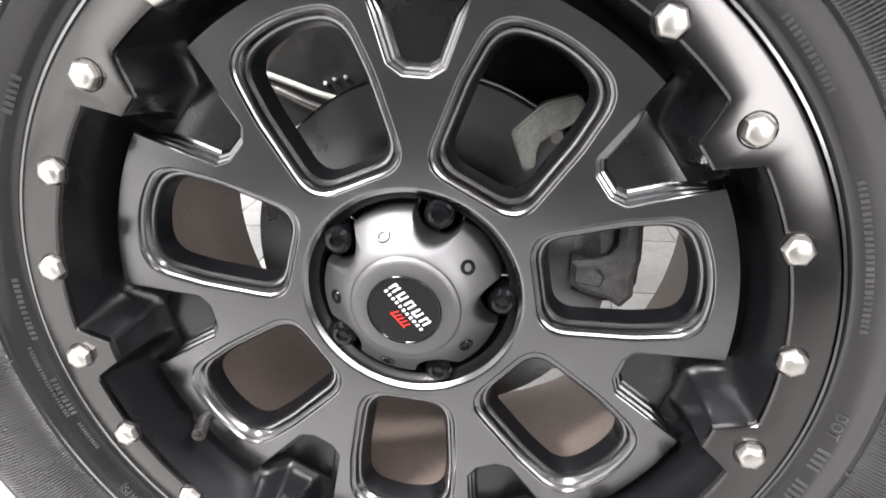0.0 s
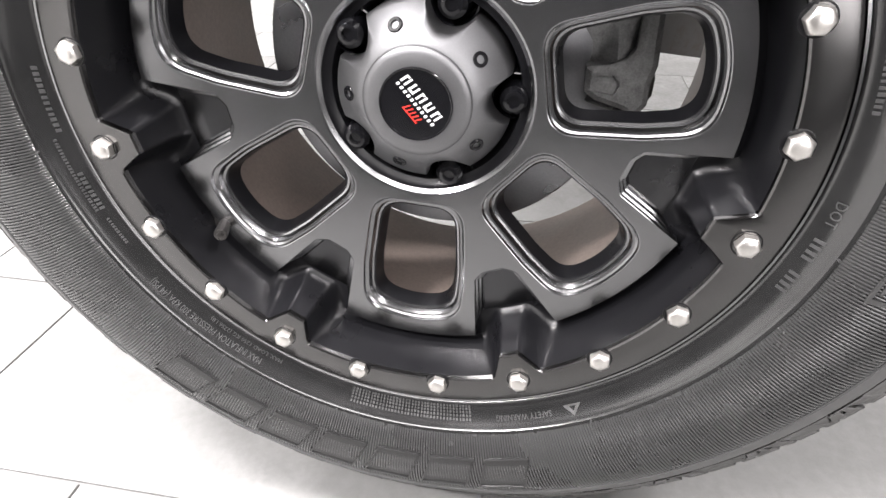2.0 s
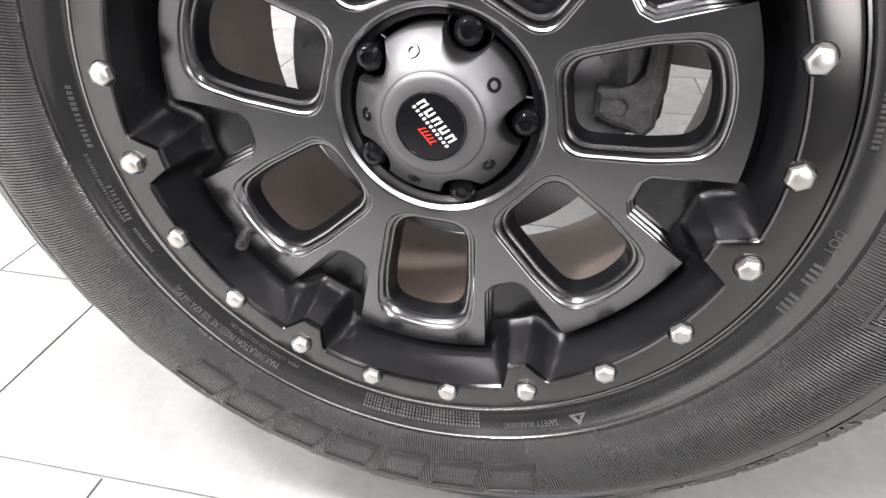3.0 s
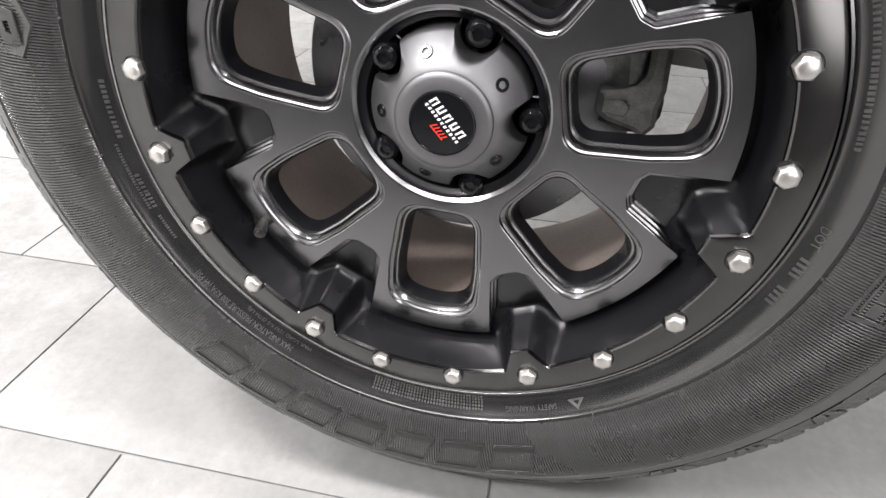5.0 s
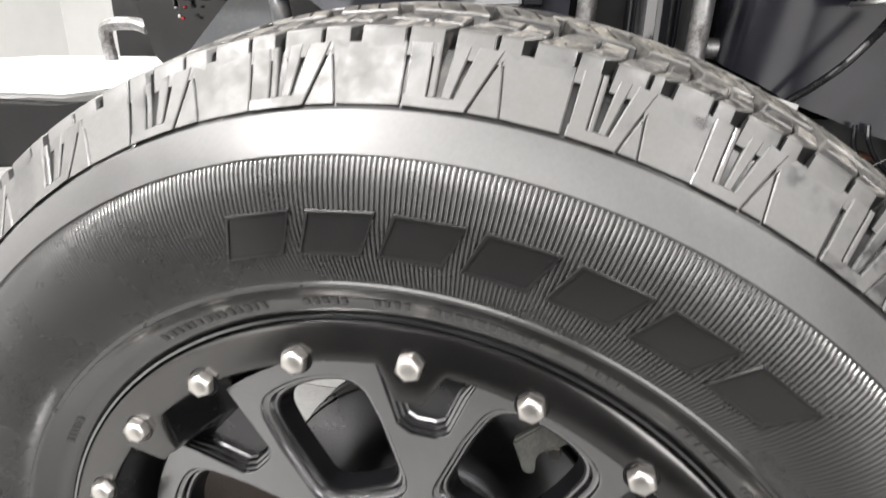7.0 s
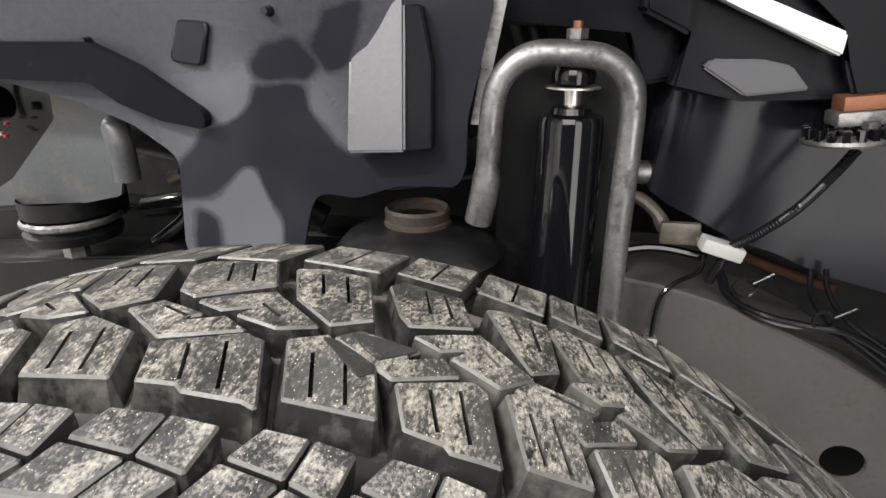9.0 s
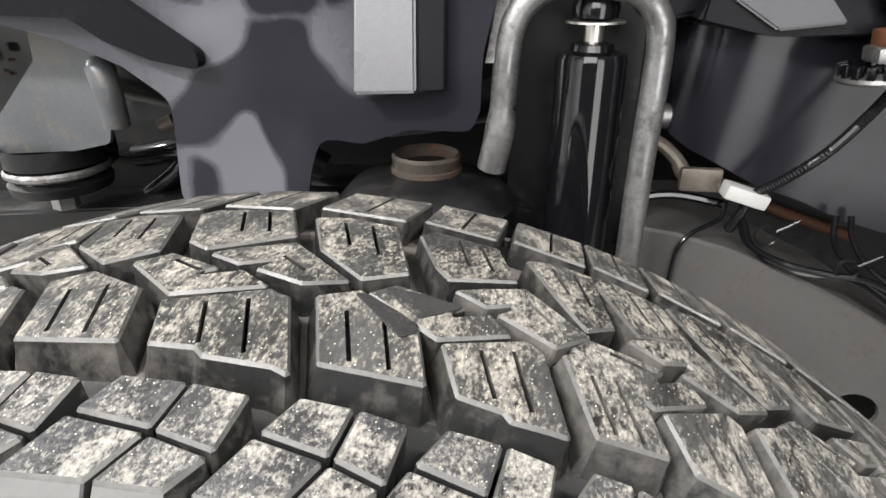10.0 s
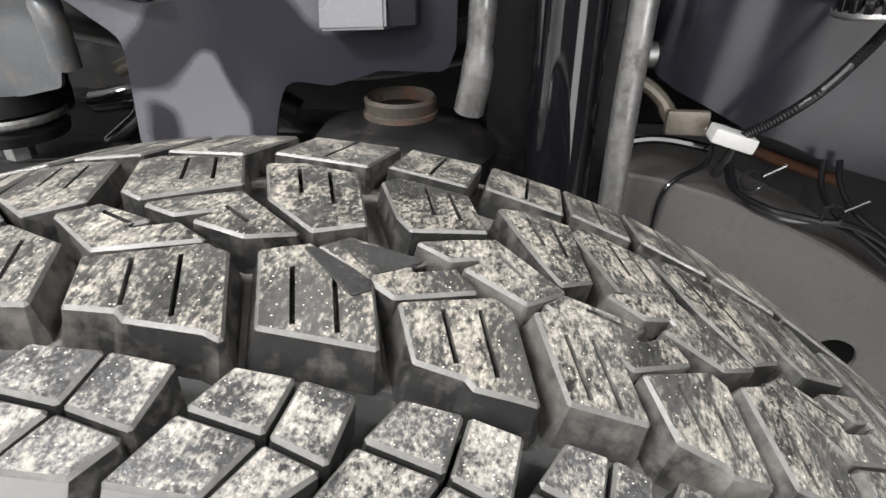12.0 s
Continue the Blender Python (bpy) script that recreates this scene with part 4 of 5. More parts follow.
def build_side_marks(tyre):
    raised_word(tyre, "raised_plate", 104.6, 7.75, 7, 0.2935, 0.3170, 0.009, "raised leaning plate of the tread name")
    raised_word(tyre, "raised_plate", -70.2, 9.2, 7, 0.2935, 0.3260, 0.010, "raised leaning plate of the maker's name")
    # shield with a plain sign
    bm = bmesh.new()
    shield = [(162.2, 0.3000), (163.6, 0.3270), (171.6, 0.3290), (172.2, 0.2990), (167.5, 0.2890)]
    relief(bm, shield, [], on_side, 0.0018, 0.0006)
    sh = part("shield_mark", bm, RUBBER_BAND, tyre, "grey raised shield mark")
    bm = bmesh.new()
    relief(bm, [(166.0, 0.2990), (170.4, 0.2970), (170.6, 0.3080), (168.0, 0.3140), (165.8, 0.3080)], [[(167.4, 0.3030), (169.2, 0.3020), (169.0, 0.3060), (167.6, 0.3070)]], on_side, 0.0024, 0.0003, 0.0012)
    relief(bm, [(165.4, 0.3170), (170.0, 0.3170), (167.8, 0.3240)], [], on_side, 0.0024, 0.0003, 0.0012)
    part("sign", bm, RUBBER, sh)
    # framed plate with bars
    bm = bmesh.new()
    relief(bm, [(-6.8, 0.2950), (-6.6, 0.3165), (-15.8, 0.3185), (-16.6, 0.2950)], [[(-7.5, 0.2965), (-7.3, 0.3150), (-15.3, 0.3170), (-15.9, 0.2965)]], on_side, 0.0018, 0.0004)
    fr = part("framed_mark", bm, RUBBER, tyre, "raised framed mark with bars")
    bm = bmesh.new()
    for a, b, c, d in ((-8.2, -10.0, 0.3030, 0.3100), (-10.8, -12.6, 0.3020, 0.3110), (-13.2, -15.0, 0.3030, 0.3100), (-8.2, -15.0, 0.2985, 0.3000), (-8.0, -14.8, 0.3125, 0.3140)):
        relief(bm, [(a, c), (b, c), (b, d), (a, d)], [], on_side, 0.0013, 0.0002)
    part("bar_mark", bm, RUBBER_GREY, fr)
    side_writing(tyre, "MAX INFLATION PRESSURE 300 KPA (44 PSI)", -121.0, 0.2632, 0.0062, spread=0.93)
    side_writing(tyre, "MAX. LOAD 1250 KG (2756 LB)", -117.5, 0.2562, 0.0052)
    side_writing(tyre, "SAFETY WARNING", -64.5, 0.2622, 0.0056)
    side_writing(tyre, "DOT", -6.6, 0.2590, 0.0080)
    side_bars(tyre, -12.4, 0.95, 4, 0.2592, 0.2650)
    side_bars(tyre, -18.0, 0.95, 4, 0.2592, 0.2650)
    for r in (0.2540, 0.2566, 0.2592, 0.2618, 0.2644):
        side_bars(tyre, -79.5, 0.62, 38, r, r + 0.0015)
    side_bars(tyre, 122, 1.25, 14, 0.2575, 0.2625)
    side_bars(tyre, 100, 1.2, 5, 0.2575, 0.2620)
    side_bars(tyre, 91, 1.2, 4, 0.2575, 0.2620)
    side_bars(tyre, 84, 1.3, 10, 0.2575, 0.2620)
    side_bars(tyre, 66, 1.3, 4, 0.2575, 0.2625)
    side_bars(tyre, 54, 1.4, 5, 0.2575, 0.2625)
    side_bars(tyre, 44, 0.7, 14, 0.2585, 0.2618, 0.6)
    side_bars(tyre, 24, 0.75, 26, 0.2575, 0.2608, 0.6)
    side_bars(tyre, 186, 0.9, 12, 0.2570, 0.2605)
    side_bars(tyre, 200, 0.8, 9, 0.2580, 0.2615)
    side_bars(tyre, -153, 0.55, 10, 0.2600, 0.2618)
    side_bars(tyre, -160, 0.55, 24, 0.2625, 0.2643)
    side_bars(tyre, 150, 1.0, 6, 0.2580, 0.2625)
    # warning triangle
    bm = bmesh.new()
    relief(bm, [(-59.0, 0.2610), (-62.2, 0.2610), (-60.6, 0.2680)], [[(-59.9, 0.2620), (-61.3, 0.2620), (-60.6, 0.2655)]], on_side, 0.0006, 0.0001)
    part("warning_mark", bm, RUBBER_GREY, tyre, "", 0)
    # vent nubs at the edge of the bead band
    bm = bmesh.new()
    for k in range(16):
        a = math.radians(-80.6 + 22.4 * k)
        tube([polar(0.2728, a, side_y(0.2728) + 0.0005), polar(0.2728, a, side_y(0.2728) - 0.0022)], 0.0008, 6, bm)
    tagged(part("vent_nub", bm, RUBBER, tyre), kind="stuff")


def build_bare_patch(tyre):
    """Clean dark rubber on two neighbouring blocks."""
    bm = bmesh.new()
    for outline in ([(8.25, 0.0966), (10.25, 0.0958), (11.95, 0.0941), (11.02, 0.0880), (10.20, 0.0838), (9.20, 0.0890)],
                    [(7.15, 0.0900), (7.75, 0.0905), (9.30, 0.0845), (10.15, 0.0808), (10.25, 0.0772), (9.64, 0.0738), (8.63, 0.0800)]):
        line = rounded(ccw([(math.radians(a) * TREAD_R, y) for a, y in outline]), 0.0012, 3)
        place = lambda u, v, h: ((tread_r(v) + h) * math.sin(u / TREAD_R), v, (tread_r(v) + h) * math.cos(u / TREAD_R))
        relief(bm, line, [], place, 0.00035, 0.0003, -0.0003)
    part("bare_patch", bm, BARE_RUBBER, tyre, "clean dark patch of rubber on the dusty tread")


tyre = build_tyre()
build_tread(tyre)
build_bare_patch(tyre)
build_side_marks(tyre)

# ---- brake ----


def build_brake():
    disc = thing("brake_disc", "dark polished steel brake disc behind the wheel", "brake disc", Matrix.Translation(HUB))
    part("rotor", lathe([(0.0640, 0.108), (0.0650, 0.120), (0.1390, 0.120), (0.1405, 0.1215), (0.1405, 0.130), (0.137, 0.131), (0.137, 0.137), (0.1405, 0.138), (0.1405, 0.146), (0.02, 0.146)], 96), DISC, disc, "polished rotor face")
    part("hub", lathe([(0.0655, 0.0985), (0.066, 0.108), (0.0640, 0.120)], 60), CAST, disc)
    bm = bmesh.new()
    arc = [math.radians(24 + 62 * i / 16) for i in range(17)]
    plate(bm, [(0.060 * math.cos(a), 0.060 * math.sin(a)) for a in arc] + [(0.196 * math.cos(a), 0.196 * math.sin(a)) for a in reversed(arc)], 0.003, at=0.172)
    part("splash_plate", bm, SOOT, disc, "black splash plate behind the disc")
    part("dust_shield", lathe([(0.02, 0.158), (0.1350, 0.158), (0.1380, 0.153), (0.1390, 0.158), (0.1350, 0.161), (0.02, 0.161)], 96), SOOT, disc, "black sheet dust shield")
    cal = thing("brake_caliper", "rough grey cast-iron brake caliper over the disc", "brake caliper", Matrix.Translation(HUB))
    bm = bmesh.new()
    arc = []
    for i in range(9):
        a = math.radians(-10 + 36 * i / 8)
        arc.append((a, 0.110 + 0.002 * math.sin(i * 1.7), 0.158 + 0.005 * math.sin(i * 1.1)))
    rings = []
    for a, r0, r1 in arc:
        y0, y1 = 0.1175, 0.17
        rings.append([polar(r, a, y) for r, y in ((r0, y1), (r0, y0 + 0.006), (r0 + 0.006, y0), ((r0 + r1) / 2, y0 - 0.007), (r1 - 0.010, y0 - 0.003), (r1, y0 + 0.010), (r1 + 0.003, y1))])
    loft(rings, cap=True, bm=bm)
    part("body", bm, CAST, cal)
    bm = bmesh.new()
    cast = rounded([(0.1098, 0.0101), (0.1255, 0.0118), (0.1371, 0.0162), (0.1429, 0.0239), (0.1440, 0.060), (0.1571, 0.060), (0.1591, 0.0131), (0.1560, -0.0007), (0.1564, -0.0161), (0.1480, -0.0262), (0.1379, -0.0198), (0.1182, -0.0141), (0.1102, -0.0084)], 0.003, 3)
    dent = rounded([(0.1130, 0.0045), (0.1300, 0.0050), (0.1350, -0.0010), (0.1320, -0.0095), (0.1140, -0.0070)], 0.003, 3)
    relief(bm, cast, [dent], lambda u, v, h: (u, 0.126 - h, v), 0.0225, 0.004)
    dent = ccw(dent)
    bm.faces.new([bm.verts.new((u, 0.1065, v)) for u, v in dent])
    part("piston_boss", bm, CAST, cal)
    bm = bmesh.new()
    plate(bm, [(0.062, 0.102), (0.072, 0.074), (0.081, 0.076), (0.080, 0.096), (0.116, 0.114), (0.108, 0.128), (0.084, 0.122)], 0.016, at=0.114)
    bmesh.ops.bevel(bm, geom=bm.edges[:], offset=0.0018, segments=2, affect="EDGES")
    part("bracket", bm, PALE_CAST, cal, "grey machined caliper bracket")
    part("bracket_bolt", tube([(0.094, 0.117, 0.100), (0.094, 0.110, 0.100)], 0.005, 6), STEEL, cal)


build_brake()
# ---- wheel house of the truck ----


def wavy_sheet(outline, at, relief_amount, wave, thick=0.003, step=0.012, seed=0.0, slope=0.0):
    """A pressed metal sheet cut to an outline of (x, z), dented by soft relief."""
    from mathutils import geometry
    xs, zs = [p[0] for p in outline], [p[1] for p in outline]
    inner = []
    x = min(xs) + step / 2
    while x < max(xs):
        z = min(zs) + step / 2
        while z < max(zs):
            inner.append((x, z))
            z += step
        x += step
    fine = []
    for i in range(len(outline)):
        a, b = Vector(outline[i - 1]), Vector(outline[i])
        k = max(1, int((b - a).length / step))
        fine += [tuple(a + (b - a) * j / k) for j in range(k)]
    pts = [Vector(p) for p in fine] + [Vector(p) for p in inner]
    edges = [(i, (i + 1) % len(fine)) for i in range(len(fine))]
    vv, _, ff, *_ = geometry.delaunay_2d_cdt(pts, edges, [], 0, 1e-6)

    def inside(p):
        c = False
        for i in range(len(fine)):
            (x1, y1), (x2, y2) = fine[i - 1], fine[i]
            if (y1 > p[1]) != (y2 > p[1]) and p[0] < (x2 - x1) * (p[1] - y1) / (y2 - y1) + x1:
                c = not c
        return c

    bm = bmesh.new()
    depth = lambda v: at + slope * (v.y - 0.8) + relief_amount * noise.noise(Vector((v.x * wave + seed, v.y * wave, 0.3)))
    front = [bm.verts.new((v.x, depth(v), v.y)) for v in vv]
    back = [bm.verts.new((v.x, depth(v) + thick, v.y)) for v in vv]
    for f in ff:
        c = sum((vv[i] for i in f), Vector((0, 0))) / len(f)
        if inside(c):
            bm.faces.new([front[i] for i in f])
            bm.faces.new([back[i] for i in reversed(f)])
    for i in range(len(fine)):
        j = (i + 1) % len(fine)
        bm.faces.new((front[i], front[j], back[j], back[i]))
    for v in [v for v in bm.verts if not v.link_faces]:
        bm.verts.remove(v)
    return bm


# dark areas between the pale reflections painted on the shield: (x, z)
DARK_REFLECTIONS = [rounded(q, 0.012, 3) for q in (
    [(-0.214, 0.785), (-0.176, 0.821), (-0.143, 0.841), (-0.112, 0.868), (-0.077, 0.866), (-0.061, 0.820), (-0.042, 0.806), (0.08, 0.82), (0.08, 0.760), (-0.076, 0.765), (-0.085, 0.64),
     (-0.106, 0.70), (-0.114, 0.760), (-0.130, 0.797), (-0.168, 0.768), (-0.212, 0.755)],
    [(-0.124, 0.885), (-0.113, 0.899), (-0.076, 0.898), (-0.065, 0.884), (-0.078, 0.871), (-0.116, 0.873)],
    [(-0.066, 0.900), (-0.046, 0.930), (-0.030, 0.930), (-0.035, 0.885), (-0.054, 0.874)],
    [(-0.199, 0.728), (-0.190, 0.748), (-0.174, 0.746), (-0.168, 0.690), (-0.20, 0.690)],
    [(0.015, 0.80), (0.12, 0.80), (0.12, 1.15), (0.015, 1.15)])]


def paint_reflections(me):
    """Writes where reflections are put into the shield's colour: 1 pale, 0 dark."""
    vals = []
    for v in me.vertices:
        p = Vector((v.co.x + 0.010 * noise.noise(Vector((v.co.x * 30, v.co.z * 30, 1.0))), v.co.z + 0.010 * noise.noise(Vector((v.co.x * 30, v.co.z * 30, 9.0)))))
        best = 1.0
        for lp in DARK_REFLECTIONS:
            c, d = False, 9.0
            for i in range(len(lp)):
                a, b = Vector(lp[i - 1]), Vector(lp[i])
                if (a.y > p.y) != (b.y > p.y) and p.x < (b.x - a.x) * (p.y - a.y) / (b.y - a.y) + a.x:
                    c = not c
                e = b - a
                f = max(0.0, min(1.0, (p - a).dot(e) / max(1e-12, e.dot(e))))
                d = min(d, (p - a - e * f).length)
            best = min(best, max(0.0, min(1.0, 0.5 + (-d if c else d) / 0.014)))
        # the painted reflections fade towards the upper edge
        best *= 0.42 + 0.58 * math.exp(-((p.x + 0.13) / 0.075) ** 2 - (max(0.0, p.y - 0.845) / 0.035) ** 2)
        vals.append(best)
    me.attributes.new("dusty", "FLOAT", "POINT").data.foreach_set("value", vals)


# the truck stands turned a little against the wheel
TRUCK = pose(0.1015, 0.4167, 0.8018, 1.6, 0.6, -0.88) @ Matrix.Scale(0.95, 4) @ Matrix.Translation((-0.1, -0.45, -0.8))


def build_wheel_house():
    # pressed inner shield
    shield = thing("splash_shield", "dark grey glossy pressed-steel inner fender shield", "fender liner")
    outline = rounded([(-0.58, 1.12), (-0.58, 0.93), (-0.40, 0.875), (-0.30, 0.850), (-0.245, 0.828), (-0.206, 0.800), (-0.212, 0.715), (-0.20, 0.66), (-0.10, 0.66), (-0.082, 0.745), (-0.073, 0.772),
                       (-0.035, 0.768), (0.005, 0.781), (0.058, 0.782), (0.065, 0.800), (0.066, 0.842), (0.085, 0.926), (0.095, 1.12)],
                      [0.001, 0.02, 0.02, 0.02, 0.02, 0.02, 0.02, 0.01, 0.01, 0.02, 0.02, 0.02, 0.01, 0.012, 0.012, 0.02, 0.02, 0.001], 3)
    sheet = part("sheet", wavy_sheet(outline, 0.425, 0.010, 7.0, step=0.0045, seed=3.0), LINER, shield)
    paint_reflections(sheet.data)
    # raised pocket, its bright facet drawn in a paler colour
    bm = bmesh.new()
    facet = [(-0.032, 0.815), (0.017, 0.817), (0.014, 0.945), (0.004, 0.930), (-0.004, 0.912), (-0.014, 0.898), (-0.024, 0.891), (-0.031, 0.889)]
    a = [bm.verts.new((x, 0.398 + 0.20 * (z - 0.815), z)) for x, z in facet]
    b = [bm.verts.new((x * 1.05 + (x + 0.007) * 0.05, 0.43, z - 0.004)) for x, z in facet]
    bm.faces.new(a)
    for i in range(len(a)):
        j = (i + 1) % len(a)
        bm.faces.new((a[i], b[i], b[j], a[j]))
    bmesh.ops.bevel(bm, geom=[e for e in bm.edges], offset=0.002, segments=2, affect="EDGES")
    part("pocket", bm, LINER_LIT, shield, "raised flat pocket of the shield")
    bm = bmesh.new()
    a = [bm.verts.new((x, y, z)) for x, y, z in ((0.0185, 0.401, 0.817), (0.038, 0.410, 0.817), (0.039, 0.410, 0.886), (0.030, 0.410, 0.93), (0.018, 0.405, 0.93))]
    b = [bm.verts.new((v.co.x, 0.432, v.co.z)) for v in a]
    bm.faces.new(a)
    for i in range(len(a)):
        j = (i + 1) % len(a)
        bm.faces.new((a[i], b[i], b[j], a[j]))
    bmesh.ops.bevel(bm, geom=[e for e in bm.edges], offset=0.0014, segments=2, affect="EDGES")
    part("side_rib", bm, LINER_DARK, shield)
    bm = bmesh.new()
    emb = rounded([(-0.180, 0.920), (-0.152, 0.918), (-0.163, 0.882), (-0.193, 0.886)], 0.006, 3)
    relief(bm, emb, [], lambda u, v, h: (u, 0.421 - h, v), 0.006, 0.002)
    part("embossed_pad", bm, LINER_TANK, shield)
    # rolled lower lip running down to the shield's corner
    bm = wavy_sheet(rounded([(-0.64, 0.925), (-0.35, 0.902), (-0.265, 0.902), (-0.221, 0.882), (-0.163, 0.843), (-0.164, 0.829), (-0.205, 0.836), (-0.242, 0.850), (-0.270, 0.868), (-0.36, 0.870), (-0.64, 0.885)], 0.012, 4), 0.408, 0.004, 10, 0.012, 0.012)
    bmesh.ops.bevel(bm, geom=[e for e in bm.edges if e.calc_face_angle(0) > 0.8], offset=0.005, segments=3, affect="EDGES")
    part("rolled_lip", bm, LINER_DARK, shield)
    for x, z in ((-0.27, 0.902), (-0.265, 0.884), (-0.10, 0.926)):
        part("rivet", tube([(x, 0.424, z), (x, 0.412, z)], [0.005, 0.003], 12), GLOSS_BLACK, shield)
    # flange behind the shield's edge
    bm = wavy_sheet([(0.067, 0.835), (0.076, 0.835), (0.098, 0.95), (0.086, 0.95)], 0.435, 0.002, 20, 0.004)
    part("edge_flange", bm, ZINC, shield)

    # shock absorber inside its hoop
    shock = thing("shock_absorber", "glossy black shock absorber with silver rod and washer", "shock absorber", Matrix.Translation((0.152, 0.462, 0)))
    part("body", loft([[(r * math.cos(2 * math.pi * i / 32), r * math.sin(2 * math.pi * i / 32), z) for i in range(32)] for r, z in
                       ((0.029, 0.40), (0.029, 0.836), (0.0275, 0.841), (0.018, 0.843), (0.017, 0.848), (0.010, 0.850))], cap=True), SHOCK_BLACK, shock, "glossy black tube")
    part("rod", tube([(0, 0, 0.848), (0, 0, 0.868)], 0.0075, 16), STEEL, shock)
    part("washer", loft([[(r * math.cos(2 * math.pi * i / 32), r * math.sin(2 * math.pi * i / 32), z) for i in range(32)] for r, z in ((0.005, 0.8640), (0.0235, 0.8640), (0.0235, 0.8655), (0.005, 0.8655))]), STEEL, shock)
    part("bushing", loft([[(r * math.cos(2 * math.pi * i / 24), r * math.sin(2 * math.pi * i / 24), z) for i in range(24)] for r, z in ((0.010, 0.8655), (0.018, 0.868), (0.019, 0.876), (0.016, 0.884), (0.008, 0.885))]), GLOSS_BLACK, shock)
    part("stud", tube([(0, -0.01, 0.884), (0, -0.01, 0.918)], 0.004, 10), COPPER, shock)
    part("top_nut", tube([(0, -0.01, 0.904), (0, -0.01, 0.912)], 0.009, 6), ZINC, shock)
    hoop = thing("shock_hoop", "bare galvanised steel hoop round the shock absorber", "bracket")
    line = bend([(0.074, 0.446, 0.745), (0.081, 0.442, 0.785), (0.085, 0.440, 0.850), (0.094, 0.440, 0.876), (0.116, 0.440, 0.892), (0.150, 0.440, 0.893), (0.176, 0.440, 0.889), (0.194, 0.440, 0.874), (0.2005, 0.440, 0.846),
                 (0.199, 0.440, 0.74), (0.199, 0.442, 0.55)], 5)
    part("tube", tube(line, [0.0125] * 6 + [0.0106] * (len(line) - 6), 16), ZINC, hoop)
    bm = wavy_sheet(rounded([(0.085, 0.42), (0.20, 0.42), (0.199, 0.86), (0.17, 0.888), (0.115, 0.888), (0.088, 0.86)], 0.01, 3), 0.502, 0.002, 15, 0.004)
    part("back_plate", bm, SOOT, hoop, "rust-edged black plate behind the shock")
    # spring seat with a rusty ring
    seat = thing("spring_seat", "black spring seat with a rusty steel ring", "spring seat", Matrix.Translation((0.012, 0.47, 0)))
    circ = lambda r, z, n=40: [(r * math.cos(2 * math.pi * i / n), r * math.sin(2 * math.pi * i / n), z) for i in range(n)]
    part("ring", loft([circ(0.033, 0.730), circ(0.033, 0.737), circ(0.0310, 0.738), circ(0.0320, 0.747), circ(0.0295, 0.750), circ(0.0265, 0.747), circ(0.0255, 0.737)]), RUST_RING, seat, "rusty grey ring")
    part("seat", loft([circ(0.004, 0.741), circ(0.0255, 0.739)]), SOOT, seat)
    part("body", loft([circ(0.05, 0.60), circ(0.075, 0.66), circ(0.085, 0.705), circ(0.07, 0.722), circ(0.042, 0.730), circ(0.033, 0.733)]), SOOT, seat, "sooty black casting")
    # chassis rail with an oval hole
    rail = thing("frame_rail", "grey painted chassis frame rail with an oval hole", "frame rail")
    top = [(0.205, 0.680), (0.248, 0.674), (0.30, 0.660), (0.36, 0.637), (0.42, 0.609), (0.50, 0.562), (0.60, 0.495), (0.75, 0.43)]
    outline = top + [(0.75, 0.26), (0.205, 0.30)]
    hole = [(0.455 + 0.023 * math.cos(2 * math.pi * i / 20) - 0.004 * math.sin(2 * math.pi * i / 20), 0.489 + 0.021 * math.sin(2 * math.pi * i / 20)) for i in range(20)]
    bm = bmesh.new()
    vv, ff = flat_fill(ccw(outline), [ccw(hole)])
    vs = [bm.verts.new((v.x, 0.482, v.y)) for v in vv]
    for f in ff:
        bm.faces.new([vs[i] for i in f])
    loft([[(x, 0.482, z) for x, z in ccw(hole)], [(x, 0.487, z) for x, z in ccw(hole)]], bm=bm)
    loft([[(x, y, z + dz) for x, z in top] for y, dz in ((0.482, 0.0), (0.484, 0.003), (0.490, 0.0045), (0.60, 0.0045))], closed=False, bm=bm)
    part("web", bm, FRAME, rail)
    bm = bmesh.new()
    box(bm, (0.206, 0.60, 0.28), (0.75, 0.61, 0.69))
    part("rear_web", bm, SOOT, rail)
    bm = bmesh.new()
    plate(bm, [(-0.656, 0.325), (-0.424, 0.327), (-0.319, 0.365), (-0.249, 0.407), (-0.204, 0.437), (-0.15, 0.460), (0.02, 0.455), (0.205, 0.40), (0.205, 0.66), (0.0, 0.67), (-0.30, 0.665), (-0.62, 0.64)], 0.09, at=0.50)
    bmesh.ops.bevel(bm, geom=bm.edges[:], offset=0.006, segments=2, affect="EDGES")
    part("front_arch", bm, SOOT, rail, "black front end of the rail above the axle")
    single("sway_bar", tube(bend([(-0.42, 0.478, 0.500), (-0.33, 0.480, 0.480), (-0.273, 0.480, 0.463), (-0.206, 0.481, 0.441), (-0.10, 0.50, 0.415)], 6), 0.0042, 12), PALE_CAST, "thin bare metal bar in front of the rail", "sway bar")
    single("drag_link", tube(bend([(-0.42, 0.478, 0.495), (-0.287, 0.480, 0.4514), (-0.225, 0.480, 0.4265), (-0.11, 0.50, 0.39)], 6), 0.0062, 12), DARK_METAL, "tarnished dark steel rod beside the bare metal bar", "rod")
    clips = thing("line_fittings", "small shiny pipe fittings on the black rail", "fittings")
    for x, z, r in ((-0.2164, 0.4558, 0.0035), (-0.2036, 0.4614, 0.003), (-0.1871, 0.4647, 0.003)):
        part("fitting", tube([(x, 0.499, z), (x + 0.002, 0.488, z + 0.003)], [r, r * 0.8], 8), STEEL, clips)
    # dark tank with a rounded edge
    tank = thing("inner_tank", "dark grey glossy moulded tank above the frame rail", "tank")
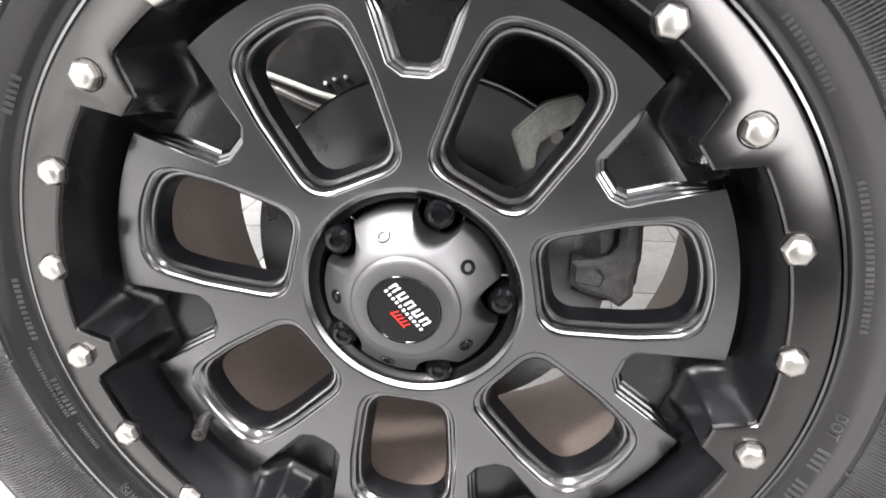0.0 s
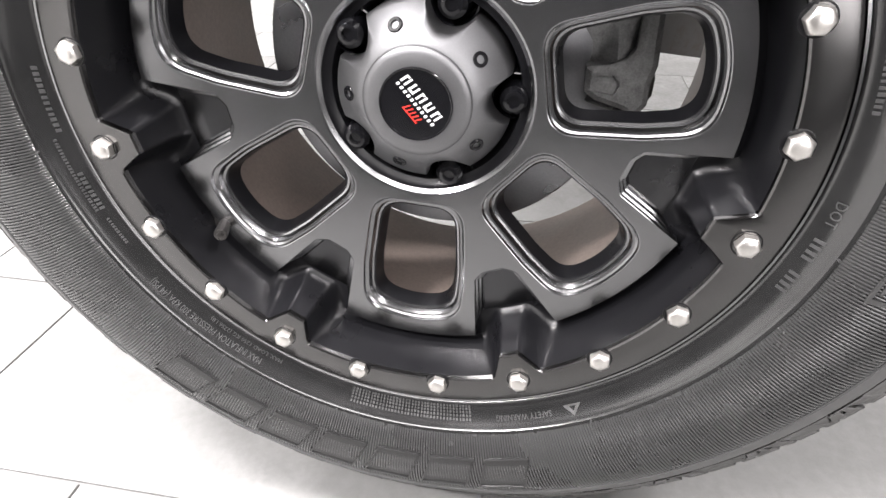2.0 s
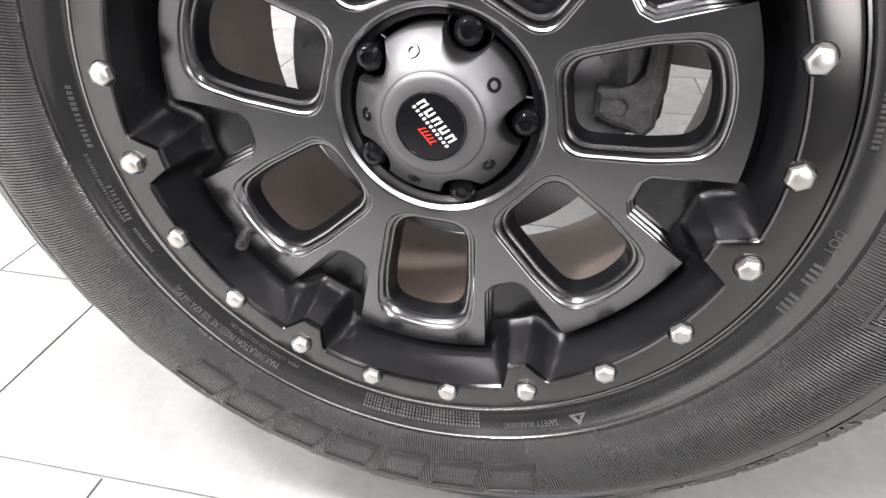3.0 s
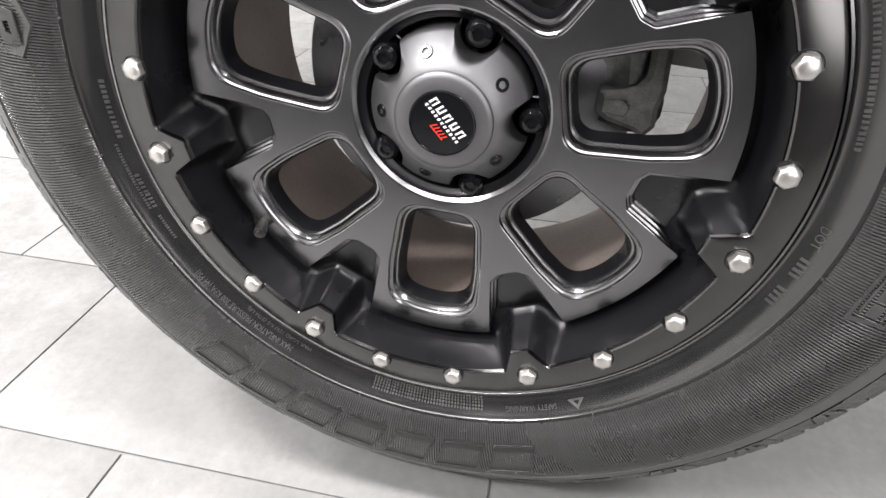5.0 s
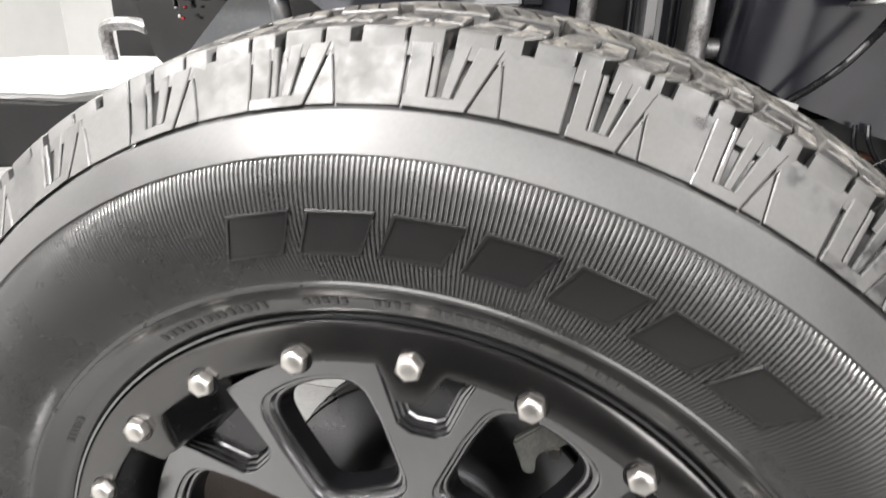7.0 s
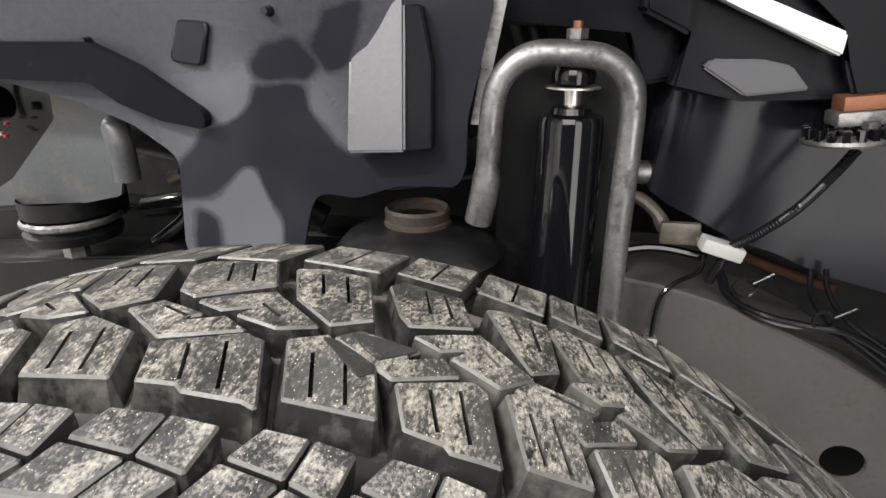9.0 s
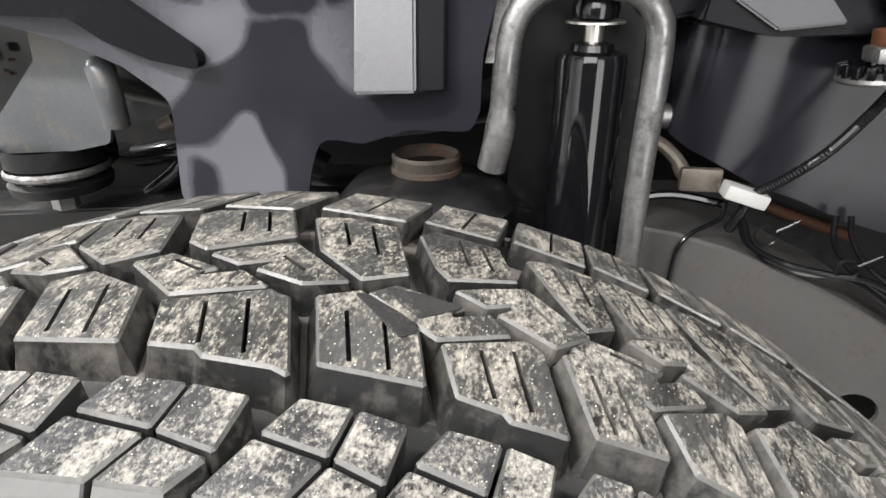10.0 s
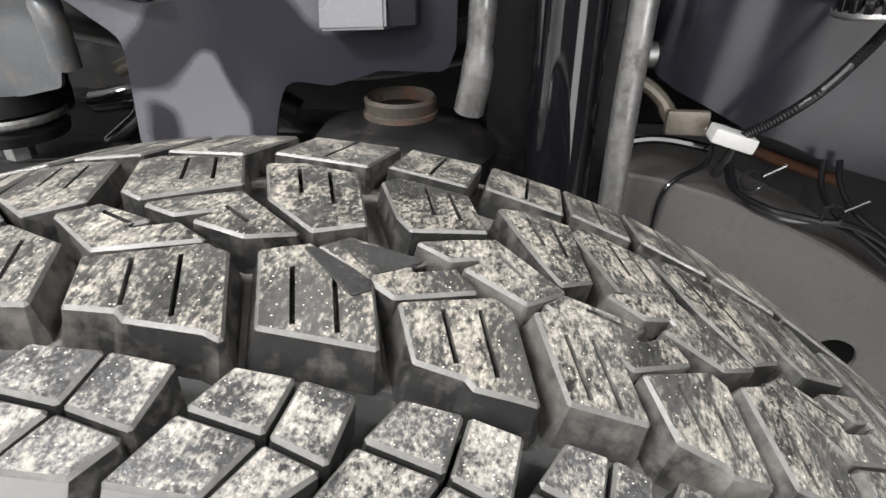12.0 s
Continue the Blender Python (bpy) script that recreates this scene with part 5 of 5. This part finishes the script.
    rings = [[(0.236, 0.60, 0.768), (0.239, 0.60, 0.80), (0.246, 0.60, 0.868)], [(0.233, 0.545, 0.766), (0.236, 0.545, 0.80), (0.243, 0.545, 0.868)], [(0.238, 0.520, 0.760), (0.241, 0.520, 0.80), (0.248, 0.520, 0.868)],
             [(0.252, 0.505, 0.752), (0.256, 0.505, 0.80), (0.264, 0.505, 0.868)], [(0.275, 0.499, 0.742), (0.280, 0.499, 0.80), (0.290, 0.499, 0.866)], [(0.317, 0.500, 0.720), (0.322, 0.502, 0.79), (0.330, 0.500, 0.862)],
             [(0.36, 0.512, 0.705), (0.37, 0.515, 0.78), (0.385, 0.512, 0.862)], [(0.40, 0.500, 0.690), (0.42, 0.500, 0.77), (0.44, 0.500, 0.862)], [(0.75, 0.50, 0.60), (0.75, 0.50, 0.74), (0.75, 0.50, 0.868)]]
    bm = loft(rings, closed=False)
    loft([[r[0] for r in rings], [(p[0], 0.62, p[2]) for p in (r[0] for r in rings)]], closed=False, bm=bm)
    part("shell", bm, LINER_TANK, tank, "", 1.2)
    bm = bmesh.new()
    plate(bm, [(0.257, 0.881), (0.264, 0.888), (0.304, 0.888), (0.327, 0.883), (0.344, 0.864), (0.294, 0.858)], 0.012, at=0.470)
    bmesh.ops.bevel(bm, geom=bm.edges[:], offset=0.002, segments=2, affect="EDGES")
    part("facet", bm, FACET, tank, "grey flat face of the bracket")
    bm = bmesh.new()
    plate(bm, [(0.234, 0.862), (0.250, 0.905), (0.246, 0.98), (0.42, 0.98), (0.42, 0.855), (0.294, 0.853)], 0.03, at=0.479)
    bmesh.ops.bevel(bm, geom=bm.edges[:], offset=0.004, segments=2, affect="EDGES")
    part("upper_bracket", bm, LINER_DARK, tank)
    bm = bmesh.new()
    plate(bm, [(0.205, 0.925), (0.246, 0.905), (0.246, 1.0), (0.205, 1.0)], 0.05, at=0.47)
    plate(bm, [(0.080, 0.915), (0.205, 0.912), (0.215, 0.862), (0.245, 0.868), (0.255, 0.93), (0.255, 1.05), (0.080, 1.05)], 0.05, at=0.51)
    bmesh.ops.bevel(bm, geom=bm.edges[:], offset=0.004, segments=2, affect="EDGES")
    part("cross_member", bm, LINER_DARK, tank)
    # white strip standing in for the bright gap above the tank
    bm = bmesh.new()
    plate(bm, [(0.200, 0.960), (0.276, 0.926), (0.354, 0.891), (0.355, 0.909), (0.309, 0.927), (0.25, 0.950)], 0.02, at=0.45)
    bmesh.ops.bevel(bm, geom=bm.edges[:], offset=0.002, segments=2, affect="EDGES")
    single("body_rail", bm, WHITE_CAR, "white strip drawn for the bright gap above the wheel house", "body rail")
    bm = bmesh.new()
    plate(bm, [(0.300, 0.955), (0.359, 0.913), (0.362, 0.885), (0.374, 0.858), (0.45, 0.83), (0.62, 0.80), (0.62, 1.1), (0.300, 1.1)], 0.014, at=0.460)
    bmesh.ops.bevel(bm, geom=bm.edges[:], offset=0.003, segments=2, affect="EDGES")
    single("upper_liner", bm, LINER_DARK, "dark upper fender liner panel", "fender liner")
    # toothed connector with its hose
    con = thing("connector", "round toothed metal connector with an orange block", "connector", Matrix.Translation((0.374, 0.462, 0.826)) @ Matrix.Rotation(math.radians(-6), 4, "Y"))
    part("disc", loft([circ(0.004, -0.002), circ(0.031, -0.002), circ(0.032, 0.0), circ(0.031, 0.003), circ(0.02, 0.006)]), ZINC, con)
    tooth = mesh_of("tooth", box(bmesh.new(), (-0.003, -0.002, 0.0), (0.003, 0.004, 0.012), 0.0006), GLOSS_BLACK, 0.4)
    for k in range(18):
        ob = new("tooth", tooth)
        ob.parent = con
        ob.matrix_basis = Matrix.Rotation(2 * math.pi * k / 18, 4, "Z") @ Matrix.Translation((0, -0.029, 0))
    part("orange_block", box(bmesh.new(), (-0.008, -0.012, 0.024), (0.05, 0.012, 0.036), 0.002), COPPER, con, "orange-brown block")
    part("clamp", box(bmesh.new(), (-0.012, -0.014, 0.012), (0.05, 0.014, 0.024), 0.003), ZINC, con)
    part("nut", tube([(0.012, -0.016, 0.006), (0.012, -0.016, 0.016)], 0.006, 6), ZINC, con)
    line = bend([(0.386, 0.462, 0.818), (0.372, 0.462, 0.795), (0.350, 0.462, 0.765), (0.325, 0.466, 0.740), (0.305, 0.472, 0.722), (0.300, 0.480, 0.700), (0.296, 0.49, 0.68)], 24)
    bm = tube(line, [0.0042 + (0.0005 if i % 2 else 0) for i in range(len(line))], 10)
    single("corrugated_hose", bm, NEAR_BLACK, "black corrugated hose below the connector", "hose")
    # wiring
    loom = thing("wiring_loom", "black cables tied along the frame rail", "wiring")
    for pts, r in (([(0.300, 0.480, 0.70), (0.312, 0.478, 0.672), (0.345, 0.476, 0.655), (0.385, 0.472, 0.648), (0.43, 0.470, 0.640), (0.52, 0.47, 0.585)], 0.0035),
                   ([(0.303, 0.482, 0.695), (0.322, 0.480, 0.662), (0.36, 0.478, 0.645), (0.41, 0.474, 0.640), (0.47, 0.472, 0.60)], 0.003),
                   ([(0.385, 0.49, 0.70), (0.388, 0.484, 0.675), (0.405, 0.476, 0.652), (0.44, 0.472, 0.628), (0.50, 0.47, 0.585)], 0.003),
                   ([(0.398, 0.49, 0.70), (0.402, 0.484, 0.68), (0.42, 0.476, 0.655), (0.47, 0.472, 0.622)], 0.0028),
                   ([(0.292, 0.50, 0.705), (0.286, 0.49, 0.69), (0.262, 0.482, 0.678), (0.250, 0.478, 0.66), (0.247, 0.477, 0.615)], 0.0022),
                   ([(0.215, 0.505, 0.70), (0.222, 0.49, 0.66), (0.224, 0.48, 0.60)], 0.0018),
                   ([(0.205, 0.53, 0.690), (0.25, 0.53, 0.698), (0.30, 0.52, 0.694)], 0.0045)):
        part("cable", tube(bend(pts, 8), r, 8), GLOSS_BLACK, loom)
    for x, y, z in ((0.326, 0.478, 0.681), (0.398, 0.470, 0.655)):
        bm = bmesh.new()
        tube([(x + 0.010 * math.cos(a), y, z + 0.010 * math.sin(a)) for a in (2 * math.pi * i / 12 for i in range(13))], 0.0016, 6, bm)
        tube([(x + 0.006, y - 0.004, z + 0.006), (x + 0.022, y - 0.006, z + 0.018)], 0.0013, 6, bm)
        part("cable_tie", bm, NEAR_BLACK, loom)
    part("cable_clip", box(bmesh.new(), (0.240, 0.472, 0.606), (0.253, 0.482, 0.622), 0.002), STEEL, loom, "tarnished brass cable clip")
    bm = box(bmesh.new(), (-0.0195, -0.010, -0.0068), (0.0195, 0.010, 0.0068), 0.003)
    single("cable_plug", bm, PLUG_WHITE, "white plastic cable plug", "plug", Matrix.Translation((0.298, 0.475, 0.7205)) @ Matrix.Rotation(math.radians(16), 4, "Y"))
    # bright curved lever behind
    bm = tube(bend([(0.205, 0.53, 0.757), (0.228, 0.525, 0.752), (0.246, 0.52, 0.738), (0.258, 0.515, 0.722), (0.285, 0.50, 0.720)], 6), [0.0055] * 6 + [0.0065] * 8 + [0.0075] * 11, 10)
    box(bm, (0.246, 0.494, 0.714), (0.284, 0.503, 0.737), 0.004)
    single("steering_lever", bm, BRASS, "curved dull brass-coloured lever behind the shock", "lever")
    bm = tube([(0.215, 0.54, 0.776), (0.240, 0.54, 0.774)], 0.012, 16)
    single("lever_nut", bm, ZINC, "shiny hexagon nut on the lever", "nut")
    bm = tube(bend([(0.335, 0.60, 0.675), (0.36, 0.585, 0.672), (0.395, 0.575, 0.662), (0.45, 0.575, 0.645)], 6), 0.006, 14)
    single("rusty_pipe", bm, RUST, "orange-brown rusty pipe behind the cables", "pipe")
    # dark fittings between the bracket and the shield
    fit = thing("pipe_cluster", "black hoses and shiny fittings behind the shield", "hoses")
    for pts, r, m in (([(-0.34, 0.56, 0.66), (-0.29, 0.56, 0.70), (-0.265, 0.57, 0.76), (-0.27, 0.58, 0.83)], 0.011, GLOSS_BLACK), ([(-0.36, 0.58, 0.70), (-0.28, 0.56, 0.715), (-0.22, 0.58, 0.70)], 0.014, GLOSS_BLACK),
                      ([(-0.31, 0.60, 0.64), (-0.30, 0.59, 0.72), (-0.25, 0.60, 0.79)], 0.009, RUBBER), ([(-0.26, 0.55, 0.705), (-0.235, 0.552, 0.708)], 0.010, ZINC), ([(-0.30, 0.545, 0.745), (-0.285, 0.548, 0.752)], 0.008, BRASS)):
        part("hose", tube(bend(pts, 7), r, 12), m, fit)
    # forked bracket on a rubber mount
    bra = thing("mount_bracket", "pale grey steel mount bracket on a rubber bushing", "bracket")
    outline = rounded([(-0.482, 0.737), (-0.443, 0.758), (-0.373, 0.824), (-0.370, 0.857), (-0.349, 0.860), (-0.318, 0.850), (-0.290, 0.818), (-0.311, 0.745), (-0.355, 0.735), (-0.443, 0.728), (-0.484, 0.724)], 0.008, 3)
    part("plate", wavy_sheet(outline, 0.478, 0.006, 8, 0.005, 0.01, 7.0), BRACKET, bra, "pale grey painted plate")
    part("tab", tube(bend([(-0.306, 0.474, 0.826), (-0.298, 0.468, 0.815), (-0.294, 0.466, 0.795), (-0.295, 0.468, 0.765)], 4), [0.006, 0.010, 0.012] + [0.013] * 10, 14), BRACKET, bra)
    cyl = lambda x, y, prof: loft([[(x + r * math.cos(2 * math.pi * i / 32), y + r * math.sin(2 * math.pi * i / 32), z) for i in range(32)] for r, z in prof])
    part("bushing", cyl(-0.405, 0.505, ((0.05, 0.735), (0.05, 0.715), (0.044, 0.71), (0.044, 0.70), (0.052, 0.695), (0.050, 0.685), (0.02, 0.68))), SOOT, bra, "black rubber bushing")
    part("gland", cyl(-0.405, 0.505, ((0.0505, 0.712), (0.053, 0.709), (0.053, 0.7055), (0.0505, 0.703))), ZINC, bra, "grey steel gland ring")
    part("mount_nut", tube([(-0.40, 0.495, 0.690), (-0.40, 0.495, 0.664)], 0.014, 6), ZINC, bra)
    part("pivot", tube([(-0.445, 0.49, 0.838), (-0.445, 0.465, 0.838)], 0.018, 20), GLOSS_BLACK, bra)
    # black corner housing and bumper
    hou = thing("corner_housing", "glossy black moulded corner housing with small fittings", "housing")
    outline = rounded([(-0.575, 1.02), (-0.575, 0.885), (-0.548, 0.745), (-0.505, 0.700), (-0.43, 0.690), (-0.36, 0.70), (-0.36, 1.02)], 0.02, 3)
    part("shell", wavy_sheet(outline, 0.53, 0.01, 6, 0.02, 0.015, 1.0), GLOSS_BLACK, hou)
    bm = bmesh.new()
    box(bm, (-0.590, 0.50, 0.885), (-0.475, 0.56, 0.905), 0.005)
    part("grey_trim", bm, ZINC, hou, "grey trim strip")
    for x, z, e, m in ((-0.470, 0.812, 0.0016, LETTER_RED), (-0.475, 0.797, 0.0016, LETTER_RED), (-0.484, 0.812, 0.002, STEEL), (-0.480, 0.800, 0.002, STEEL), (-0.462, 0.826, 0.005, GLOSS_BLACK)):
        part("fitting", box(bmesh.new(), (x - e, 0.512, z - e), (x + e, 0.517, z + e), e * 0.3), m, hou)
    part("wire", tube(bend([(-0.47, 0.515, 0.87), (-0.483, 0.513, 0.84), (-0.484, 0.513, 0.812)], 6), 0.003, 8), GLOSS_BLACK, hou)
    bum = thing("bumper", "pale painted bumper end with a tow loop", "bumper")
    bm = bmesh.new()
    plate(bm, [(-1.05, 0.715), (-0.76, 0.722), (-0.60, 0.735), (-0.54, 0.735), (-0.545, 0.700), (-0.75, 0.675), (-0.80, 0.66), (-1.05, 0.655)], 0.22, at=0.60)
    bmesh.ops.bevel(bm, geom=bm.edges[:], offset=0.008, segments=3, affect="EDGES")
    part("beam", bm, WHITE_CAR, bum)
    part("tow_loop", tube(bend([(-0.722, 0.64, 0.72), (-0.726, 0.64, 0.770), (-0.712, 0.64, 0.784), (-0.665, 0.64, 0.786), (-0.64, 0.64, 0.78)], 5), 0.011, 10), ZINC, bum, "grey tow loop")
    bm = bmesh.new()
    plate(bm, [(-1.05, 0.65), (-0.80, 0.652), (-0.45, 0.702), (-0.30, 0.70), (-0.30, 0.60), (-1.05, 0.52)], 0.05, at=0.58)
    bmesh.ops.bevel(bm, geom=bm.edges[:], offset=0.006, segments=2, affect="EDGES")
    part("lower_valance", bm, SOOT, bum, "black lower valance")


def build_underbody():
    """Dark floor pan, engine side and arch that close the wheel house."""
    body = thing("truck_underbody", "black sooty truck underbody closing the wheel house", "underbody")
    bm = bmesh.new()
    box(bm, (-0.88, 0.86, 0.50), (1.3, 0.90, 1.25), 0.01)
    part("engine_side", bm, SOOT, body)
    # Out of view; added to close the arch and shade it from above.
    bm = bmesh.new()
    box(bm, (-0.62, 0.22, 1.16), (1.3, 0.90, 1.19), 0.01)
    part("arch_roof", bm, SOOT, body)
    bm = bmesh.new()
    box(bm, (0.62, 0.30, 0.45), (0.66, 0.90, 1.12), 0.01)
    part("arch_rear", bm, SOOT, body)
    for pts, r in (([(-0.60, 0.60, 0.63), (-0.2, 0.60, 0.66), (0.25, 0.62, 0.64)], 0.035), ([(-0.5, 0.66, 0.80), (-0.1, 0.66, 0.74), (0.2, 0.66, 0.80)], 0.025),
                   ([(0.10, 0.56, 0.95), (0.14, 0.58, 0.80), (0.12, 0.60, 0.60)], 0.018), ([(-0.3, 0.58, 0.70), (-0.2, 0.56, 0.74), (-0.12, 0.57, 0.70)], 0.016)):
        part("pipe", tube(bend(pts, 8), r, 12), SOOT, body)
    part("axle_tube", tube([(0, 0.165, 0.395), (0, 0.88, 0.40)], 0.042, 24), SOOT, body)
    part("tie_rod", tube(bend([(0.12, 0.30, 0.36), (0.10, 0.36, 0.37), (0.02, 0.60, 0.36), (-0.03, 0.86, 0.37)], 6), 0.016, 12), SOOT, body)
    part("knuckle", tube(bend([(0.0, 0.20, 0.395), (0.03, 0.24, 0.47), (0.02, 0.30, 0.56), (0.01, 0.38, 0.62)], 6), [0.05] * 6 + [0.035] * 6 + [0.03] * 7, 14), CAST, body)


before = set(scene.objects)
build_wheel_house()
for ob in scene.objects:
    if ob not in before and ob.parent is None:
        ob.matrix_world = TRUCK @ ob.matrix_basis
build_underbody()
# ---- floor tiles ----


def build_tiles(floor):
    length, width, joint = 0.622, 0.305, 0.003
    bm = bmesh.new()
    box(bm, (0, 0, -0.008), (length - joint, width - joint, 0.0), 0.0008)
    me = mesh_of("tile", bm, TILE, 0.5)
    a = math.radians(1.3)
    base = Matrix.Translation((-0.560, -0.041, FLOOR + 0.0012)) @ Matrix.Rotation(a, 4, "Z")
    for j in range(-2, 18):
        shift = -0.2075 * j
        shift -= length * math.floor(shift / length)
        for i in range(-7, 7):
            if len(floor.children) >= 290:
                break
            ob = new("tile", me)
            ob.parent = floor
            ob.matrix_basis = base @ Matrix.Translation((shift + length * i, width * j, 0))


build_tiles(floor)
